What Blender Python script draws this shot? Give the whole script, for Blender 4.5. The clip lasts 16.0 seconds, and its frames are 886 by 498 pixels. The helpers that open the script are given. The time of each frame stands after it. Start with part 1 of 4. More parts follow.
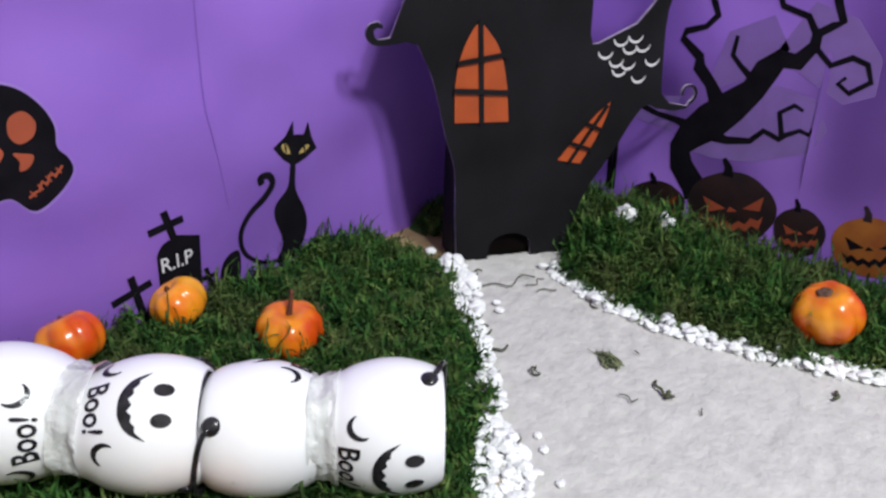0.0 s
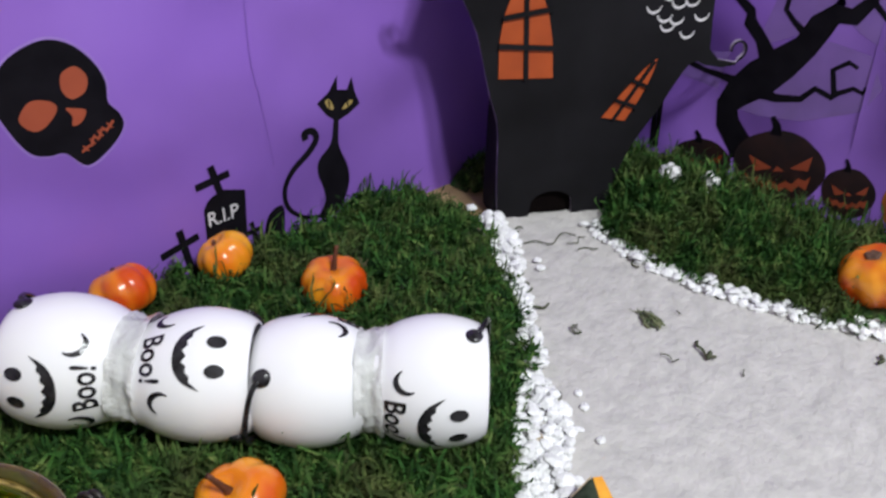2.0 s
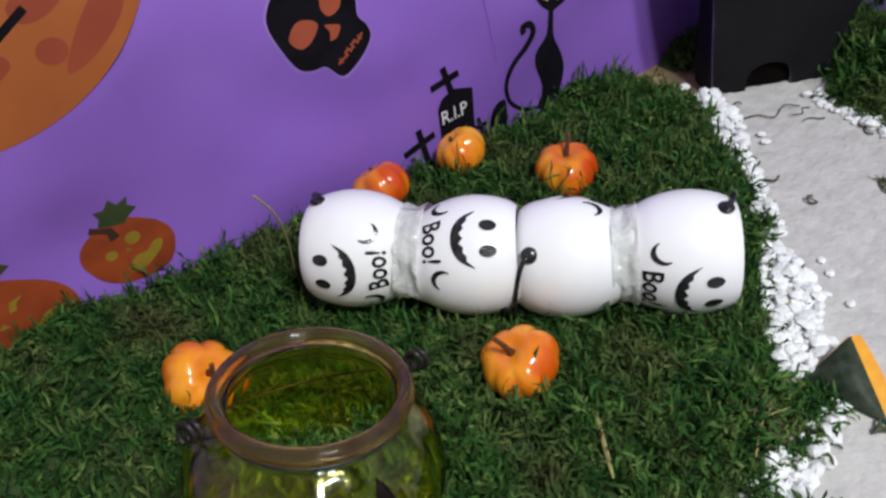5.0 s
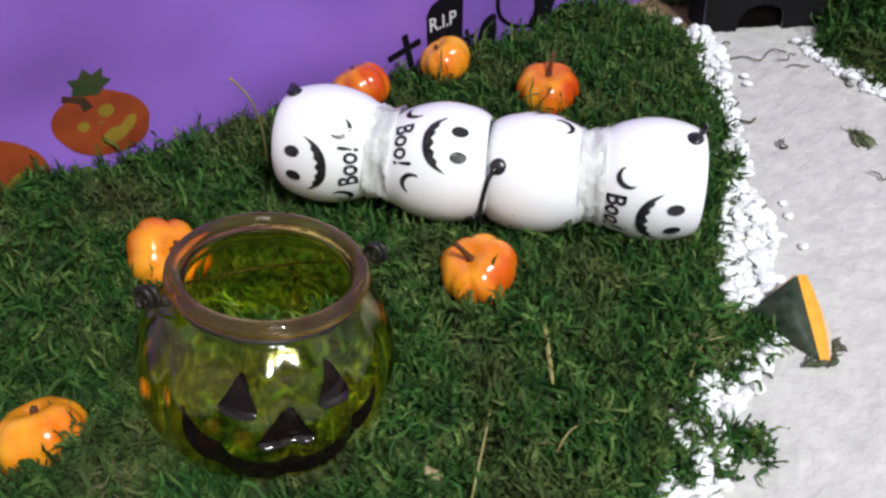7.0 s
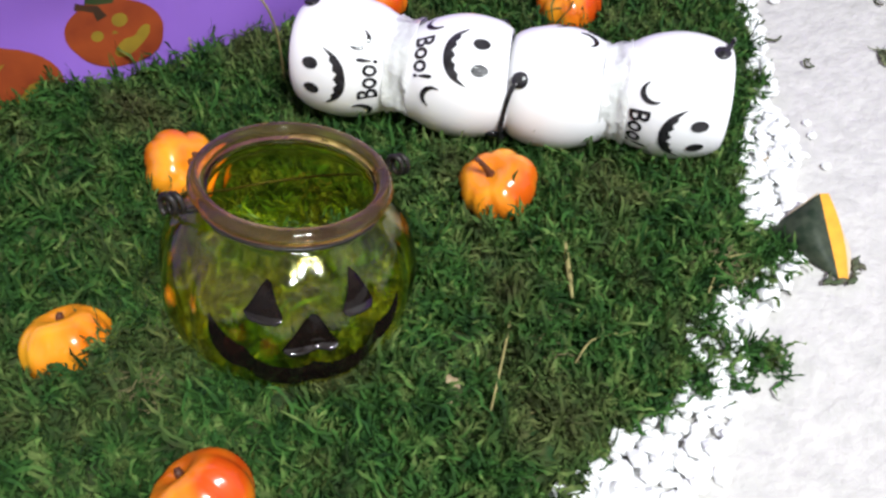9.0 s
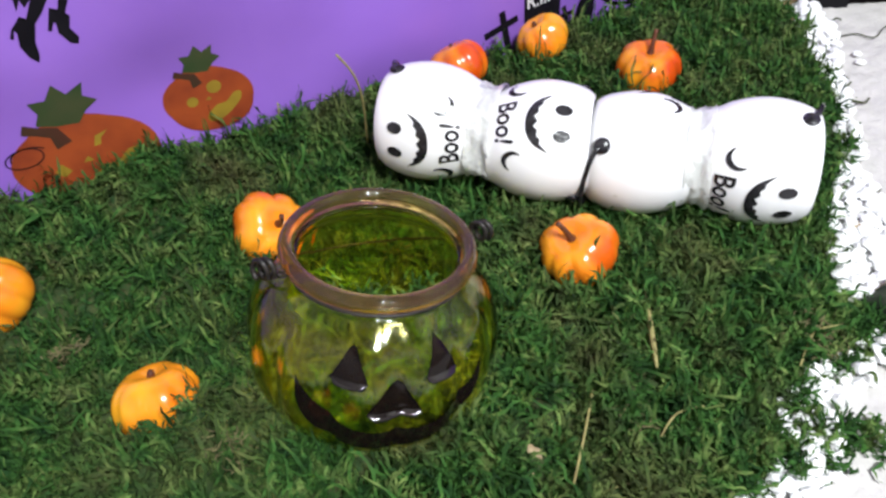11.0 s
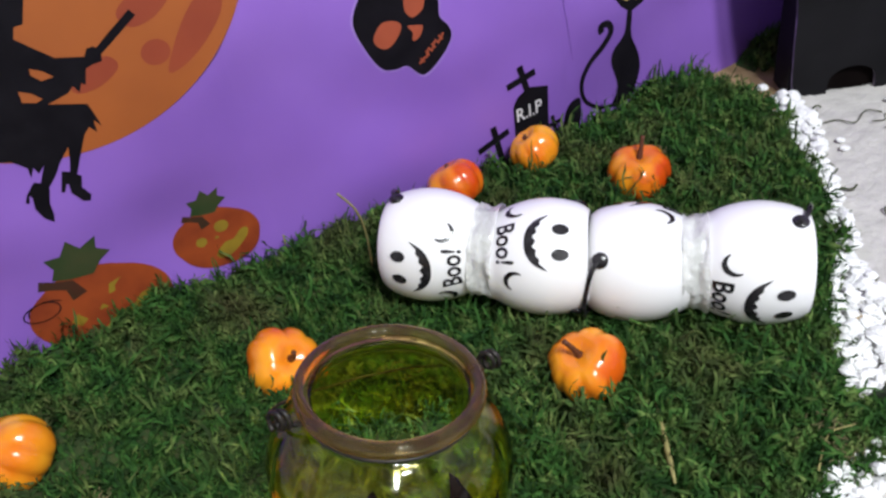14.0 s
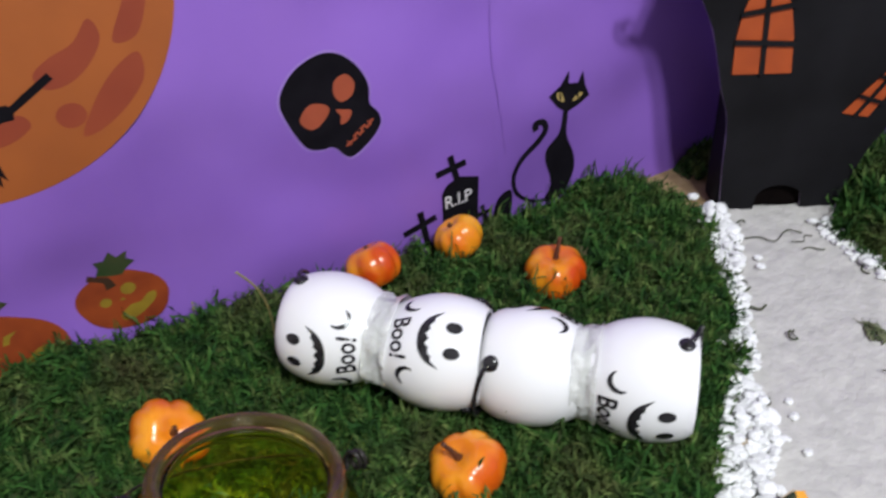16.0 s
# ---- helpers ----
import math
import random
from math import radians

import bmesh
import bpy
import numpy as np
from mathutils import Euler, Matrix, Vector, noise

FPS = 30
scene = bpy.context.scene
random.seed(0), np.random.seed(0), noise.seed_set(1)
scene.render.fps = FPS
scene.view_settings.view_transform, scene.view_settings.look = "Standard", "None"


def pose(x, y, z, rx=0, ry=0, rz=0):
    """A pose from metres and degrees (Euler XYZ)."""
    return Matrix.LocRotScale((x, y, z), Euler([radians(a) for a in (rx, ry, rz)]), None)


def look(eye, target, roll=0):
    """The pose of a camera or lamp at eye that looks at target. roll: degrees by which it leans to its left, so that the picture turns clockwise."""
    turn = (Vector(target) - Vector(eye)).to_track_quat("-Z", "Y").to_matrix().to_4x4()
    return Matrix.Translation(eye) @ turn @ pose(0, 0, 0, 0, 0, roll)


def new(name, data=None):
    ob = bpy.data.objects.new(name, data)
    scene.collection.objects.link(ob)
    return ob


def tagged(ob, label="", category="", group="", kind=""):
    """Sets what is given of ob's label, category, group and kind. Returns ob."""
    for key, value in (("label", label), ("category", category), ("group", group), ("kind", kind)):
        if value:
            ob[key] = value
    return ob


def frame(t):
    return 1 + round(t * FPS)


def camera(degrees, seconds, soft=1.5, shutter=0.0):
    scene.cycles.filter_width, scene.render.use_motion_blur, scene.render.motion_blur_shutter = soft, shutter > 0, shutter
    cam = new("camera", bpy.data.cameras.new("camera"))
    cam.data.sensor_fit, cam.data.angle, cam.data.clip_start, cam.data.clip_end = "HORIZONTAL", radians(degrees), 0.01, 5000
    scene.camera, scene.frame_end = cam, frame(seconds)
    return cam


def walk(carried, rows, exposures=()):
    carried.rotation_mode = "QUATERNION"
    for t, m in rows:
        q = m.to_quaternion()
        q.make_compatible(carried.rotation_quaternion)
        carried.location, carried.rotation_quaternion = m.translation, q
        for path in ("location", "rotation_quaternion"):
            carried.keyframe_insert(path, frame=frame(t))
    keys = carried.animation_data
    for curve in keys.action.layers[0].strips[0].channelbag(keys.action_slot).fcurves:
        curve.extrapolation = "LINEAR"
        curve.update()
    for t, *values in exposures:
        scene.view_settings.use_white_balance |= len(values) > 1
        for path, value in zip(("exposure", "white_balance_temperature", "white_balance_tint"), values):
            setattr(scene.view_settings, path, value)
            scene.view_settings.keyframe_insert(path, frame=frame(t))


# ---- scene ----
cam = camera(58.9, 16.0, soft=2.6, shutter=0.5)
PATH = [
    (0, (0.018, 0.018, 0.342), (1.338, 1.207, -0.576), 2.3),
    (0.5, (0.018, 0.017, 0.342), (1.336, 1.209, -0.577), 2.3),
    (1, (0.017, 0.018, 0.341), (1.325, 1.212, -0.589), 2.2),
    (1.5, (0.013, 0.021, 0.342), (1.269, 1.223, -0.646), 1.9),
    (2, (0.012, 0.023, 0.345), (1.236, 1.229, -0.678), 1.8),
    (2.5, (-0.008, 0.033, 0.353), (1.124, 1.238, -0.773), -0.5),
    (3, (-0.026, 0.042, 0.367), (0.989, 1.3, -0.811), -4.0),
    (3.5, (-0.037, 0.041, 0.363), (0.893, 1.363, -0.814), -7.3),
    (3.7, (-0.039, 0.042, 0.367), (0.866, 1.372, -0.821), -7.9),
    (5.8, (-0.057, 0.025, 0.361), (0.715, 1.377, -0.894), -8.9),
    (6, (-0.057, 0.024, 0.362), (0.72, 1.346, -0.922), -7.4),
    (6.5, (-0.059, 0.02, 0.355), (0.719, 1.297, -0.973), -5.1),
    (7, (-0.055, 0.016, 0.357), (0.718, 1.254, -1.01), -3.3),
    (7.5, (-0.05, 0.012, 0.356), (0.73, 1.211, -1.043), -1.9),
    (8, (-0.052, 0.012, 0.353), (0.716, 1.186, -1.073), -2.0),
    (8.5, (-0.059, 0.014, 0.35), (0.684, 1.165, -1.107), -2.3),
    (9, (-0.066, 0.016, 0.35), (0.623, 1.159, -1.139), -3.3),
    (11.5, (-0.071, 0.026, 0.359), (0.505, 1.374, -1.002), -8.6),
    (12, (-0.064, 0.026, 0.364), (0.493, 1.401, -0.977), -10.5),
    (12.5, (-0.055, 0.031, 0.383), (0.511, 1.411, -0.949), -10.9),
    (13, (-0.054, 0.025, 0.38), (0.566, 1.431, -0.901), -11.2),
    (13.5, (-0.055, 0.029, 0.383), (0.595, 1.434, -0.882), -11.1),
    (14, (-0.06, 0.032, 0.387), (0.602, 1.449, -0.86), -11.2),
    (14.5, (-0.051, 0.03, 0.391), (0.615, 1.459, -0.84), -10.9),
    (15, (-0.039, 0.028, 0.397), (0.639, 1.468, -0.814), -9.7),
    (15.5, (-0.029, 0.025, 0.402), (0.677, 1.473, -0.783), -7.1),
    (16, (-0.007, 0.015, 0.402), (0.746, 1.473, -0.741), -4.4),
]
walk(cam, [(t, look(eye, target, roll)) for t, eye, target, roll in PATH],
     [(0, -0.1), (1, -0.12), (2, -0.25), (3, -0.45), (3.5, -0.42), (6, -0.2), (7, 0.0), (8.5, 0.25), (9, 0.35), (11.5, 0.45), (12.5, 0.3), (13.5, 0.08), (14.5, -0.05), (16, -0.22)])

# ---------------------------------------------------------------- light: a ceiling lamp with two bulbs in a pale room
world = bpy.data.worlds.new("room_air")
scene.world = world
world.use_nodes = True
world.node_tree.nodes["Background"].inputs[0].default_value = (1.0, 0.93, 0.92, 1)
world.node_tree.nodes["Background"].inputs[1].default_value = 0.05
for dx in (-0.17, 0.17):
    lamp = bpy.data.lights.new("ceiling_bulb", "AREA")
    lamp.shape, lamp.size, lamp.energy, lamp.color = "DISK", 0.2, 28.5, (0.93, 0.98, 1.0)
    new("ceiling_bulb", lamp).matrix_world = look((0.15 + dx, -0.96, 1.80), (0.25, 0.3, 0.0))


# ---------------------------------------------------------------- helpers for meshes
def mesh_object(name, verts, faces, mats, parent=None, label="", smooth=True, index=None):
    me = bpy.data.meshes.new(name)
    me.from_pydata([tuple(v) for v in verts], [], [tuple(f) for f in faces])
    for m in (mats if isinstance(mats, (list, tuple)) else [mats]):
        me.materials.append(m)
    if index is not None:
        me.polygons.foreach_set("material_index", index)
    me.polygons.foreach_set("use_smooth", [smooth] * len(me.polygons))
    me.update()
    ob = new(name, me)
    ob.parent = parent
    if label:
        tagged(ob, label)
    return ob


def bm_object(name, bm, mats, parent=None, label="", smooth=False):
    bmesh.ops.recalc_face_normals(bm, faces=bm.faces)
    me = bpy.data.meshes.new(name)
    bm.to_mesh(me)
    bm.free()
    for m in (mats if isinstance(mats, (list, tuple)) else [mats]):
        me.materials.append(m)
    me.polygons.foreach_set("use_smooth", [smooth] * len(me.polygons))
    ob = new(name, me)
    ob.parent = parent
    if label:
        tagged(ob, label)
    return ob


def thing(name, label, category, m=None, group="", kind=""):
    ob = new(name)
    ob.empty_display_size = 0.02
    if m is not None:
        ob.matrix_world = m
    return tagged(ob, label, category, group, kind)


def spline(pts, closed=True, n=5):
    """Catmull-Rom curve through control points."""
    p = [np.array(q, float) for q in pts]
    out, k = [], len(p)
    for i in range(k if closed else k - 1):
        if closed:
            a, b, c, d = p[i - 1], p[i], p[(i + 1) % k], p[(i + 2) % k]
        else:
            a, b, c, d = p[max(i - 1, 0)], p[i], p[i + 1], p[min(i + 2, k - 1)]
        for j in range(n):
            t = j / n
            out.append(0.5 * (2 * b + (c - a) * t + (2 * a - 5 * b + 4 * c - d) * t * t + (3 * b - a - 3 * c + d) * t ** 3))
    if not closed:
        out.append(p[-1])
    return out


def ellipse(cx, cy, rx, ry, turn=0.0, n=28, wobble=0.0):
    c, s = math.cos(radians(turn)), math.sin(radians(turn))
    out = []
    for i in range(n):
        a = 2 * math.pi * i / n
        k = 1 + wobble * abs(math.sin(2.5 * a))
        x, y = rx * k * math.cos(a), ry * k * math.sin(a)
        out.append((cx + c * x - s * y, cy + s * x + c * y))
    return out


def fill(loops):
    """Vertices (2D) and triangles of an area with outline loops[0] and holes after it."""
    bm = bmesh.new()
    for loop in loops:
        vs = [bm.verts.new((float(p[0]), float(p[1]), 0)) for p in loop]
        for i, v in enumerate(vs):
            bm.edges.new((v, vs[i - 1]))
    bmesh.ops.triangle_fill(bm, edges=bm.edges[:], use_beauty=True, use_dissolve=False)
    bm.verts.index_update()
    verts = [(v.co.x, v.co.y) for v in bm.verts]
    faces = [[v.index for v in f.verts] for f in bm.faces]
    bm.free()
    return verts, faces


def ribbon(pts, widths):
    """A flat band along 2D points: outline loop."""
    p = [np.array(q, float) for q in pts]
    w = widths if isinstance(widths, (list, tuple)) else [widths] * len(p)
    left, right = [], []
    for i in range(len(p)):
        d = p[min(i + 1, len(p) - 1)] - p[max(i - 1, 0)]
        d = d / (np.linalg.norm(d) + 1e-9)
        nrm = np.array((-d[1], d[0])) * w[i] / 2
        left.append(p[i] + nrm)
        right.append(p[i] - nrm)
    faces = [(i, i + 1, len(p) + i + 1, len(p) + i) for i in range(len(p) - 1)]
    return [tuple(q) for q in left + right], faces


def lathe(profile, n=48, squash=None):
    """Rings round z from (radius, z) pairs; squash(angle, radius, z) gives the point."""
    verts, faces = [], []
    for r, z in profile:
        for j in range(n):
            a = 2 * math.pi * j / n
            verts.append(squash(a, r, z) if squash else (r * math.cos(a), r * math.sin(a), z))
    for i in range(len(profile) - 1):
        for j in range(n):
            k = (j + 1) % n
            faces.append((i * n + j, i * n + k, (i + 1) * n + k, (i + 1) * n + j))
    return verts, faces


def tube(points, radius, sides=8, ends=True):
    """A round rod along 3D points; radius a number or one per point."""
    p = [Vector(q) for q in points]
    r = radius if isinstance(radius, (list, tuple)) else [radius] * len(p)
    verts, faces = [], []
    ref = Vector((0.3, 0.5, 0.81))
    for i in range(len(p)):
        d = (p[min(i + 1, len(p) - 1)] - p[max(i - 1, 0)]).normalized()
        a = d.cross(ref).normalized()
        b = d.cross(a)
        for j in range(sides):
            t = 2 * math.pi * j / sides
            verts.append(p[i] + r[i] * (a * math.cos(t) + b * math.sin(t)))
    for i in range(len(p) - 1):
        for j in range(sides):
            k = (j + 1) % sides
            faces.append((i * sides + j, i * sides + k, (i + 1) * sides + k, (i + 1) * sides + j))
    if ends:
        faces.append(tuple(range(sides))[::-1])
        faces.append(tuple((len(p) - 1) * sides + j for j in range(sides)))
    return verts, faces


def letters(text, size, bold=0.02):
    """Flat triangles of a word in the built-in font, centred, as 2D points."""
    cu = bpy.data.curves.new("word", "FONT")
    cu.body, cu.size, cu.align_x, cu.align_y, cu.resolution_u = text, size, "CENTER", "CENTER", 3
    cu.offset = size * bold
    ob = bpy.data.objects.new("word", cu)
    scene.collection.objects.link(ob)
    me = bpy.data.meshes.new_from_object(ob.evaluated_get(bpy.context.evaluated_depsgraph_get()))
    verts = [(v.co.x, v.co.y) for v in me.vertices]
    faces = [tuple(f.vertices) for f in me.polygons]
    bpy.data.objects.remove(ob)
    bpy.data.curves.remove(cu)
    bpy.data.meshes.remove(me)
    return verts, faces


# ---------------------------------------------------------------- materials
def material(name, color, rough=0.6, metal=0.0, second=None, scale=40.0, detail=4.0, low=0.35, high=0.65,
             bump=0.0, bump_scale=300.0, per=None, transmission=0.0, ior=1.45, coat=0.0, spread=0.15, sss=0.0, bump_dist=0.001, spec=0.5, bump_detail=5.0):
    mat = bpy.data.materials.new(name)
    mat.use_nodes = True
    nt = mat.node_tree
    b = nt.nodes["Principled BSDF"]
    b.inputs["Roughness"].default_value = rough
    b.inputs["Metallic"].default_value = metal
    b.inputs["IOR"].default_value = ior
    b.inputs["Specular IOR Level"].default_value = spec
    b.inputs["Transmission Weight"].default_value = transmission
    b.inputs["Coat Weight"].default_value = coat
    b.inputs["Subsurface Weight"].default_value = sss
    b.inputs["Subsurface Radius"].default_value = (0.006, 0.004, 0.003)
    co = nt.nodes.new("ShaderNodeTexCoord")
    out = None
    if second is not None:
        tex = nt.nodes.new("ShaderNodeTexNoise")
        tex.inputs["Scale"].default_value = scale
        tex.inputs["Detail"].default_value = detail
        nt.links.new(co.outputs["Object"], tex.inputs["Vector"])
        ramp = nt.nodes.new("ShaderNodeValToRGB")
        ramp.color_ramp.elements[0].position, ramp.color_ramp.elements[1].position = low, high
        ramp.color_ramp.elements[0].color = (*color, 1)
        ramp.color_ramp.elements[1].color = (*second, 1)
        nt.links.new(tex.outputs["Fac"], ramp.inputs["Fac"])
        out = ramp.outputs["Color"]
    else:
        rgb = nt.nodes.new("ShaderNodeRGB")
        rgb.outputs[0].default_value = (*color, 1)
        out = rgb.outputs[0]
    if per:
        if per == "object":
            src = nt.nodes.new("ShaderNodeObjectInfo").outputs["Random"]
        else:
            src = nt.nodes.new("ShaderNodeNewGeometry").outputs["Random Per Island"]
        mr = nt.nodes.new("ShaderNodeMapRange")
        mr.inputs["To Min"].default_value, mr.inputs["To Max"].default_value = 1 - spread, 1 + spread
        nt.links.new(src, mr.inputs["Value"])
        hsv = nt.nodes.new("ShaderNodeHueSaturation")
        nt.links.new(mr.outputs["Result"], hsv.inputs["Value"])
        nt.links.new(out, hsv.inputs["Color"])
        out = hsv.outputs["Color"]
    nt.links.new(out, b.inputs["Base Color"])
    if bump:
        tex = nt.nodes.new("ShaderNodeTexNoise")
        tex.inputs["Scale"].default_value = bump_scale
        tex.inputs["Detail"].default_value = bump_detail
        nt.links.new(co.outputs["Object"], tex.inputs["Vector"])
        bp = nt.nodes.new("ShaderNodeBump")
        bp.inputs["Strength"].default_value = bump
        bp.inputs["Distance"].default_value = bump_dist
        nt.links.new(tex.outputs["Fac"], bp.inputs["Height"])
        nt.links.new(bp.outputs["Normal"], b.inputs["Normal"])
    return mat


PURPLE = material("purple_paper", (0.235, 0.110, 0.49), 0.42, second=(0.265, 0.125, 0.53), scale=9, bump=1.0, bump_scale=7, bump_dist=0.050, bump_detail=0.6)
TREE_FILM = material("clear_tree_film", (0.205, 0.122, 0.36), 0.25, second=(0.235, 0.135, 0.43), scale=30, bump=0.3, bump_scale=25, bump_dist=0.004)
FILM = material("clear_sticker_film", (0.32, 0.19, 0.56), 0.30, second=(0.25, 0.13, 0.50), scale=30, bump=0.2, bump_scale=30, bump_dist=0.003)
# wear and the crease's shade, both put into one darker purple
FOLD = material("worn_shaded_fold", (0.175, 0.082, 0.37), 0.6, second=(0.235, 0.11, 0.49), scale=45)
INK = material("black_print", (0.0045, 0.0038, 0.006), 0.65, second=(0.008, 0.007, 0.010), scale=60, spec=0.1)
MOON = material("orange_print", (0.37, 0.097, 0.020), 0.5, second=(0.31, 0.080, 0.018), scale=14)
MOON_RED = material("brick_red_print", (0.28, 0.050, 0.020), 0.5, second=(0.25, 0.042, 0.018), scale=25)
SKULL_RED = material("rust_orange_print", (0.37, 0.075, 0.032), 0.5, second=(0.32, 0.063, 0.027), scale=40)
PRINT_RED = material("pumpkin_print", (0.30, 0.055, 0.013), 0.5, second=(0.20, 0.032, 0.010), scale=40)
PRINT_DARK = material("dark_pumpkin_print", (0.013, 0.007, 0.009), 0.5, second=(0.030, 0.012, 0.011), scale=50)
PRINT_ORANGE = material("amber_pumpkin_print", (0.36, 0.12, 0.02), 0.5, second=(0.26, 0.075, 0.016), scale=40)
PRINT_YELLOW = material("yellow_green_print", (0.29, 0.19, 0.018), 0.5, second=(0.22, 0.14, 0.016), scale=60)
PRINT_STALK = material("brown_stalk_print", (0.055, 0.018, 0.010), 0.5, second=(0.035, 0.020, 0.010), scale=60)
PRINT_LEAF = material("olive_leaf_print", (0.020, 0.042, 0.012), 0.5, second=(0.040, 0.048, 0.018), scale=60)
CAT_YELLOW = material("yellow_print", (0.46, 0.34, 0.12), 0.5, second=(0.38, 0.27, 0.08), scale=200)
CHALK = material("pale_print", (0.72, 0.70, 0.72), 0.6, second=(0.6, 0.58, 0.6), scale=90)
BLACK_CARD = material("black_card", (0.0088, 0.0084, 0.0096), 0.6, second=(0.0145, 0.0140, 0.0164), scale=14, spec=0.08, bump=0.15, bump_scale=400, bump_dist=0.0006)
# near-black brown that paints the shade inside the doorway
DOOR_SHADE = material("door_shade_brown", (0.0030, 0.0018, 0.0018), 0.8, second=(0.0045, 0.0028, 0.0026), scale=40, spec=0.05)
CARD_EDGE = material("pale_card_edge", (0.46, 0.39, 0.50), 0.7, second=(0.10, 0.08, 0.11), scale=45)
WINDOW_ORANGE = material("orange_paper", (0.43, 0.074, 0.013), 0.55, second=(0.36, 0.060, 0.011), scale=50, bump=0.1, bump_scale=500)
SAND = material("pale_sand", (0.60, 0.575, 0.55), 0.95, second=(0.47, 0.455, 0.435), scale=70, detail=9, low=0.30, high=0.76, bump=0.8, bump_scale=170, bump_dist=0.0022)
BOARD = material("brown_cardboard", (0.36, 0.25, 0.13), 0.8, second=(0.27, 0.18, 0.09), scale=60, bump=0.2, bump_scale=300)
# paint of the added, unseen room; its reflectance sets the bounced fill
ROOM = material("pale_room_paint", (0.43, 0.42, 0.41), 0.8, second=(0.39, 0.38, 0.37), scale=3)
ROOM_FLOOR = material("room_floor_wood", (0.22, 0.16, 0.11), 0.6, second=(0.17, 0.12, 0.08), scale=8)
SOIL = material("moss_underlayer", (0.014, 0.048, 0.009), 0.95, second=(0.050, 0.062, 0.018), scale=160, detail=8, bump=0.8, bump_scale=500, bump_dist=0.002)


def moss_material():
    mat = bpy.data.materials.new("green_moss")
    mat.use_nodes = True
    nt = mat.node_tree
    p = nt.nodes["Principled BSDF"]
    p.inputs["Roughness"].default_value = 0.8
    p.inputs["Specular IOR Level"].default_value = 0.22
    co = nt.nodes.new("ShaderNodeTexCoord")

    def noise_node(scale, detail):
        t = nt.nodes.new("ShaderNodeTexNoise")
        t.inputs["Scale"].default_value, t.inputs["Detail"].default_value = scale, detail
        nt.links.new(co.outputs["Object"], t.inputs["Vector"])
        return t.outputs["Fac"]
    fine = nt.nodes.new("ShaderNodeValToRGB")
    e = fine.color_ramp.elements
    e[0].position, e[0].color = 0.30, (0.011, 0.044, 0.011, 1)
    e[1].position, e[1].color = 0.70, (0.150, 0.215, 0.060, 1)
    mid = e.new(0.52)
    mid.color = (0.038, 0.110, 0.020, 1)
    nt.links.new(noise_node(75, 3), fine.inputs["Fac"])
    dry = nt.nodes.new("ShaderNodeMapRange")
    dry.inputs["From Min"].default_value, dry.inputs["From Max"].default_value, dry.inputs["To Max"].default_value = 0.48, 0.78, 0.85
    nt.links.new(noise_node(21, 4), dry.inputs["Value"])
    mix = nt.nodes.new("ShaderNodeMix")
    mix.data_type = "RGBA"
    nt.links.new(dry.outputs["Result"], mix.inputs[0])
    nt.links.new(fine.outputs["Color"], mix.inputs[6])
    mix.inputs[7].default_value = (0.110, 0.100, 0.040, 1)
    val = nt.nodes.new("ShaderNodeMapRange")
    val.inputs["To Min"].default_value, val.inputs["To Max"].default_value = 0.55, 1.50
    nt.links.new(nt.nodes.new("ShaderNodeNewGeometry").outputs["Random Per Island"], val.inputs["Value"])
    hsv = nt.nodes.new("ShaderNodeHueSaturation")
    nt.links.new(val.outputs["Result"], hsv.inputs["Value"])
    nt.links.new(mix.outputs[2], hsv.inputs["Color"])
    nt.links.new(hsv.outputs["Color"], p.inputs["Base Color"])
    thin = nt.nodes.new("ShaderNodeBsdfTranslucent")
    nt.links.new(hsv.outputs["Color"], thin.inputs["Color"])
    both = nt.nodes.new("ShaderNodeMixShader")
    both.inputs[0].default_value = 0.30
    nt.links.new(p.outputs[0], both.inputs[1])
    nt.links.new(thin.outputs[0], both.inputs[2])
    nt.links.new(both.outputs[0], nt.nodes["Material Output"].inputs["Surface"])
    return mat


MOSS = moss_material()
PEBBLE = material("white_marble_chip", (0.90, 0.90, 0.90), 0.45, second=(0.80, 0.80, 0.80), scale=120, bump=0.2, bump_scale=500, per="object", spread=0.07, sss=0.0)
WHITE = material("white_glazed_plastic", (0.90, 0.89, 0.91), 0.22, second=(0.87, 0.86, 0.89), scale=20, bump=0.03, bump_scale=60)
BLACK = material("black_paint", (0.008, 0.007, 0.009), 0.22, second=(0.030, 0.028, 0.032), scale=150, spec=0.5, bump=0.25, bump_scale=260)
GLUE = material("clear_hot_glue", (0.97, 0.97, 0.96), 0.12, second=(0.88, 0.89, 0.87), scale=110, bump=0.8, bump_scale=120, bump_dist=0.004, transmission=0.42, ior=1.42)
GLASS = material("olive_yellow_glass", (0.95, 0.80, 0.12), 0.06, transmission=1.0, ior=1.45, spec=0.15, bump=0.25, bump_scale=45, bump_dist=0.002, bump_detail=1.5)
JAR_LEDGE = material("glossy_black_glass_edge", (0.008, 0.006, 0.006), 0.05, second=(0.014, 0.010, 0.010), scale=150, spec=0.8)
JAR_BLACK = material("glossy_black_enamel", (0.005, 0.0035, 0.0035), 0.07, second=(0.009, 0.005, 0.004), scale=150, spec=0.22, bump=0.1, bump_scale=120)
RIM_GLASS = material("brown_stained_glass_rim", (0.66, 0.50, 0.18), 0.04, second=(0.46, 0.28, 0.14), scale=45, spec=0.4, transmission=0.97, bump=0.1, bump_scale=200)
WIRE = material("black_iron_wire", (0.012, 0.011, 0.012), 0.4, metal=0.3, second=(0.03, 0.025, 0.022), scale=200)
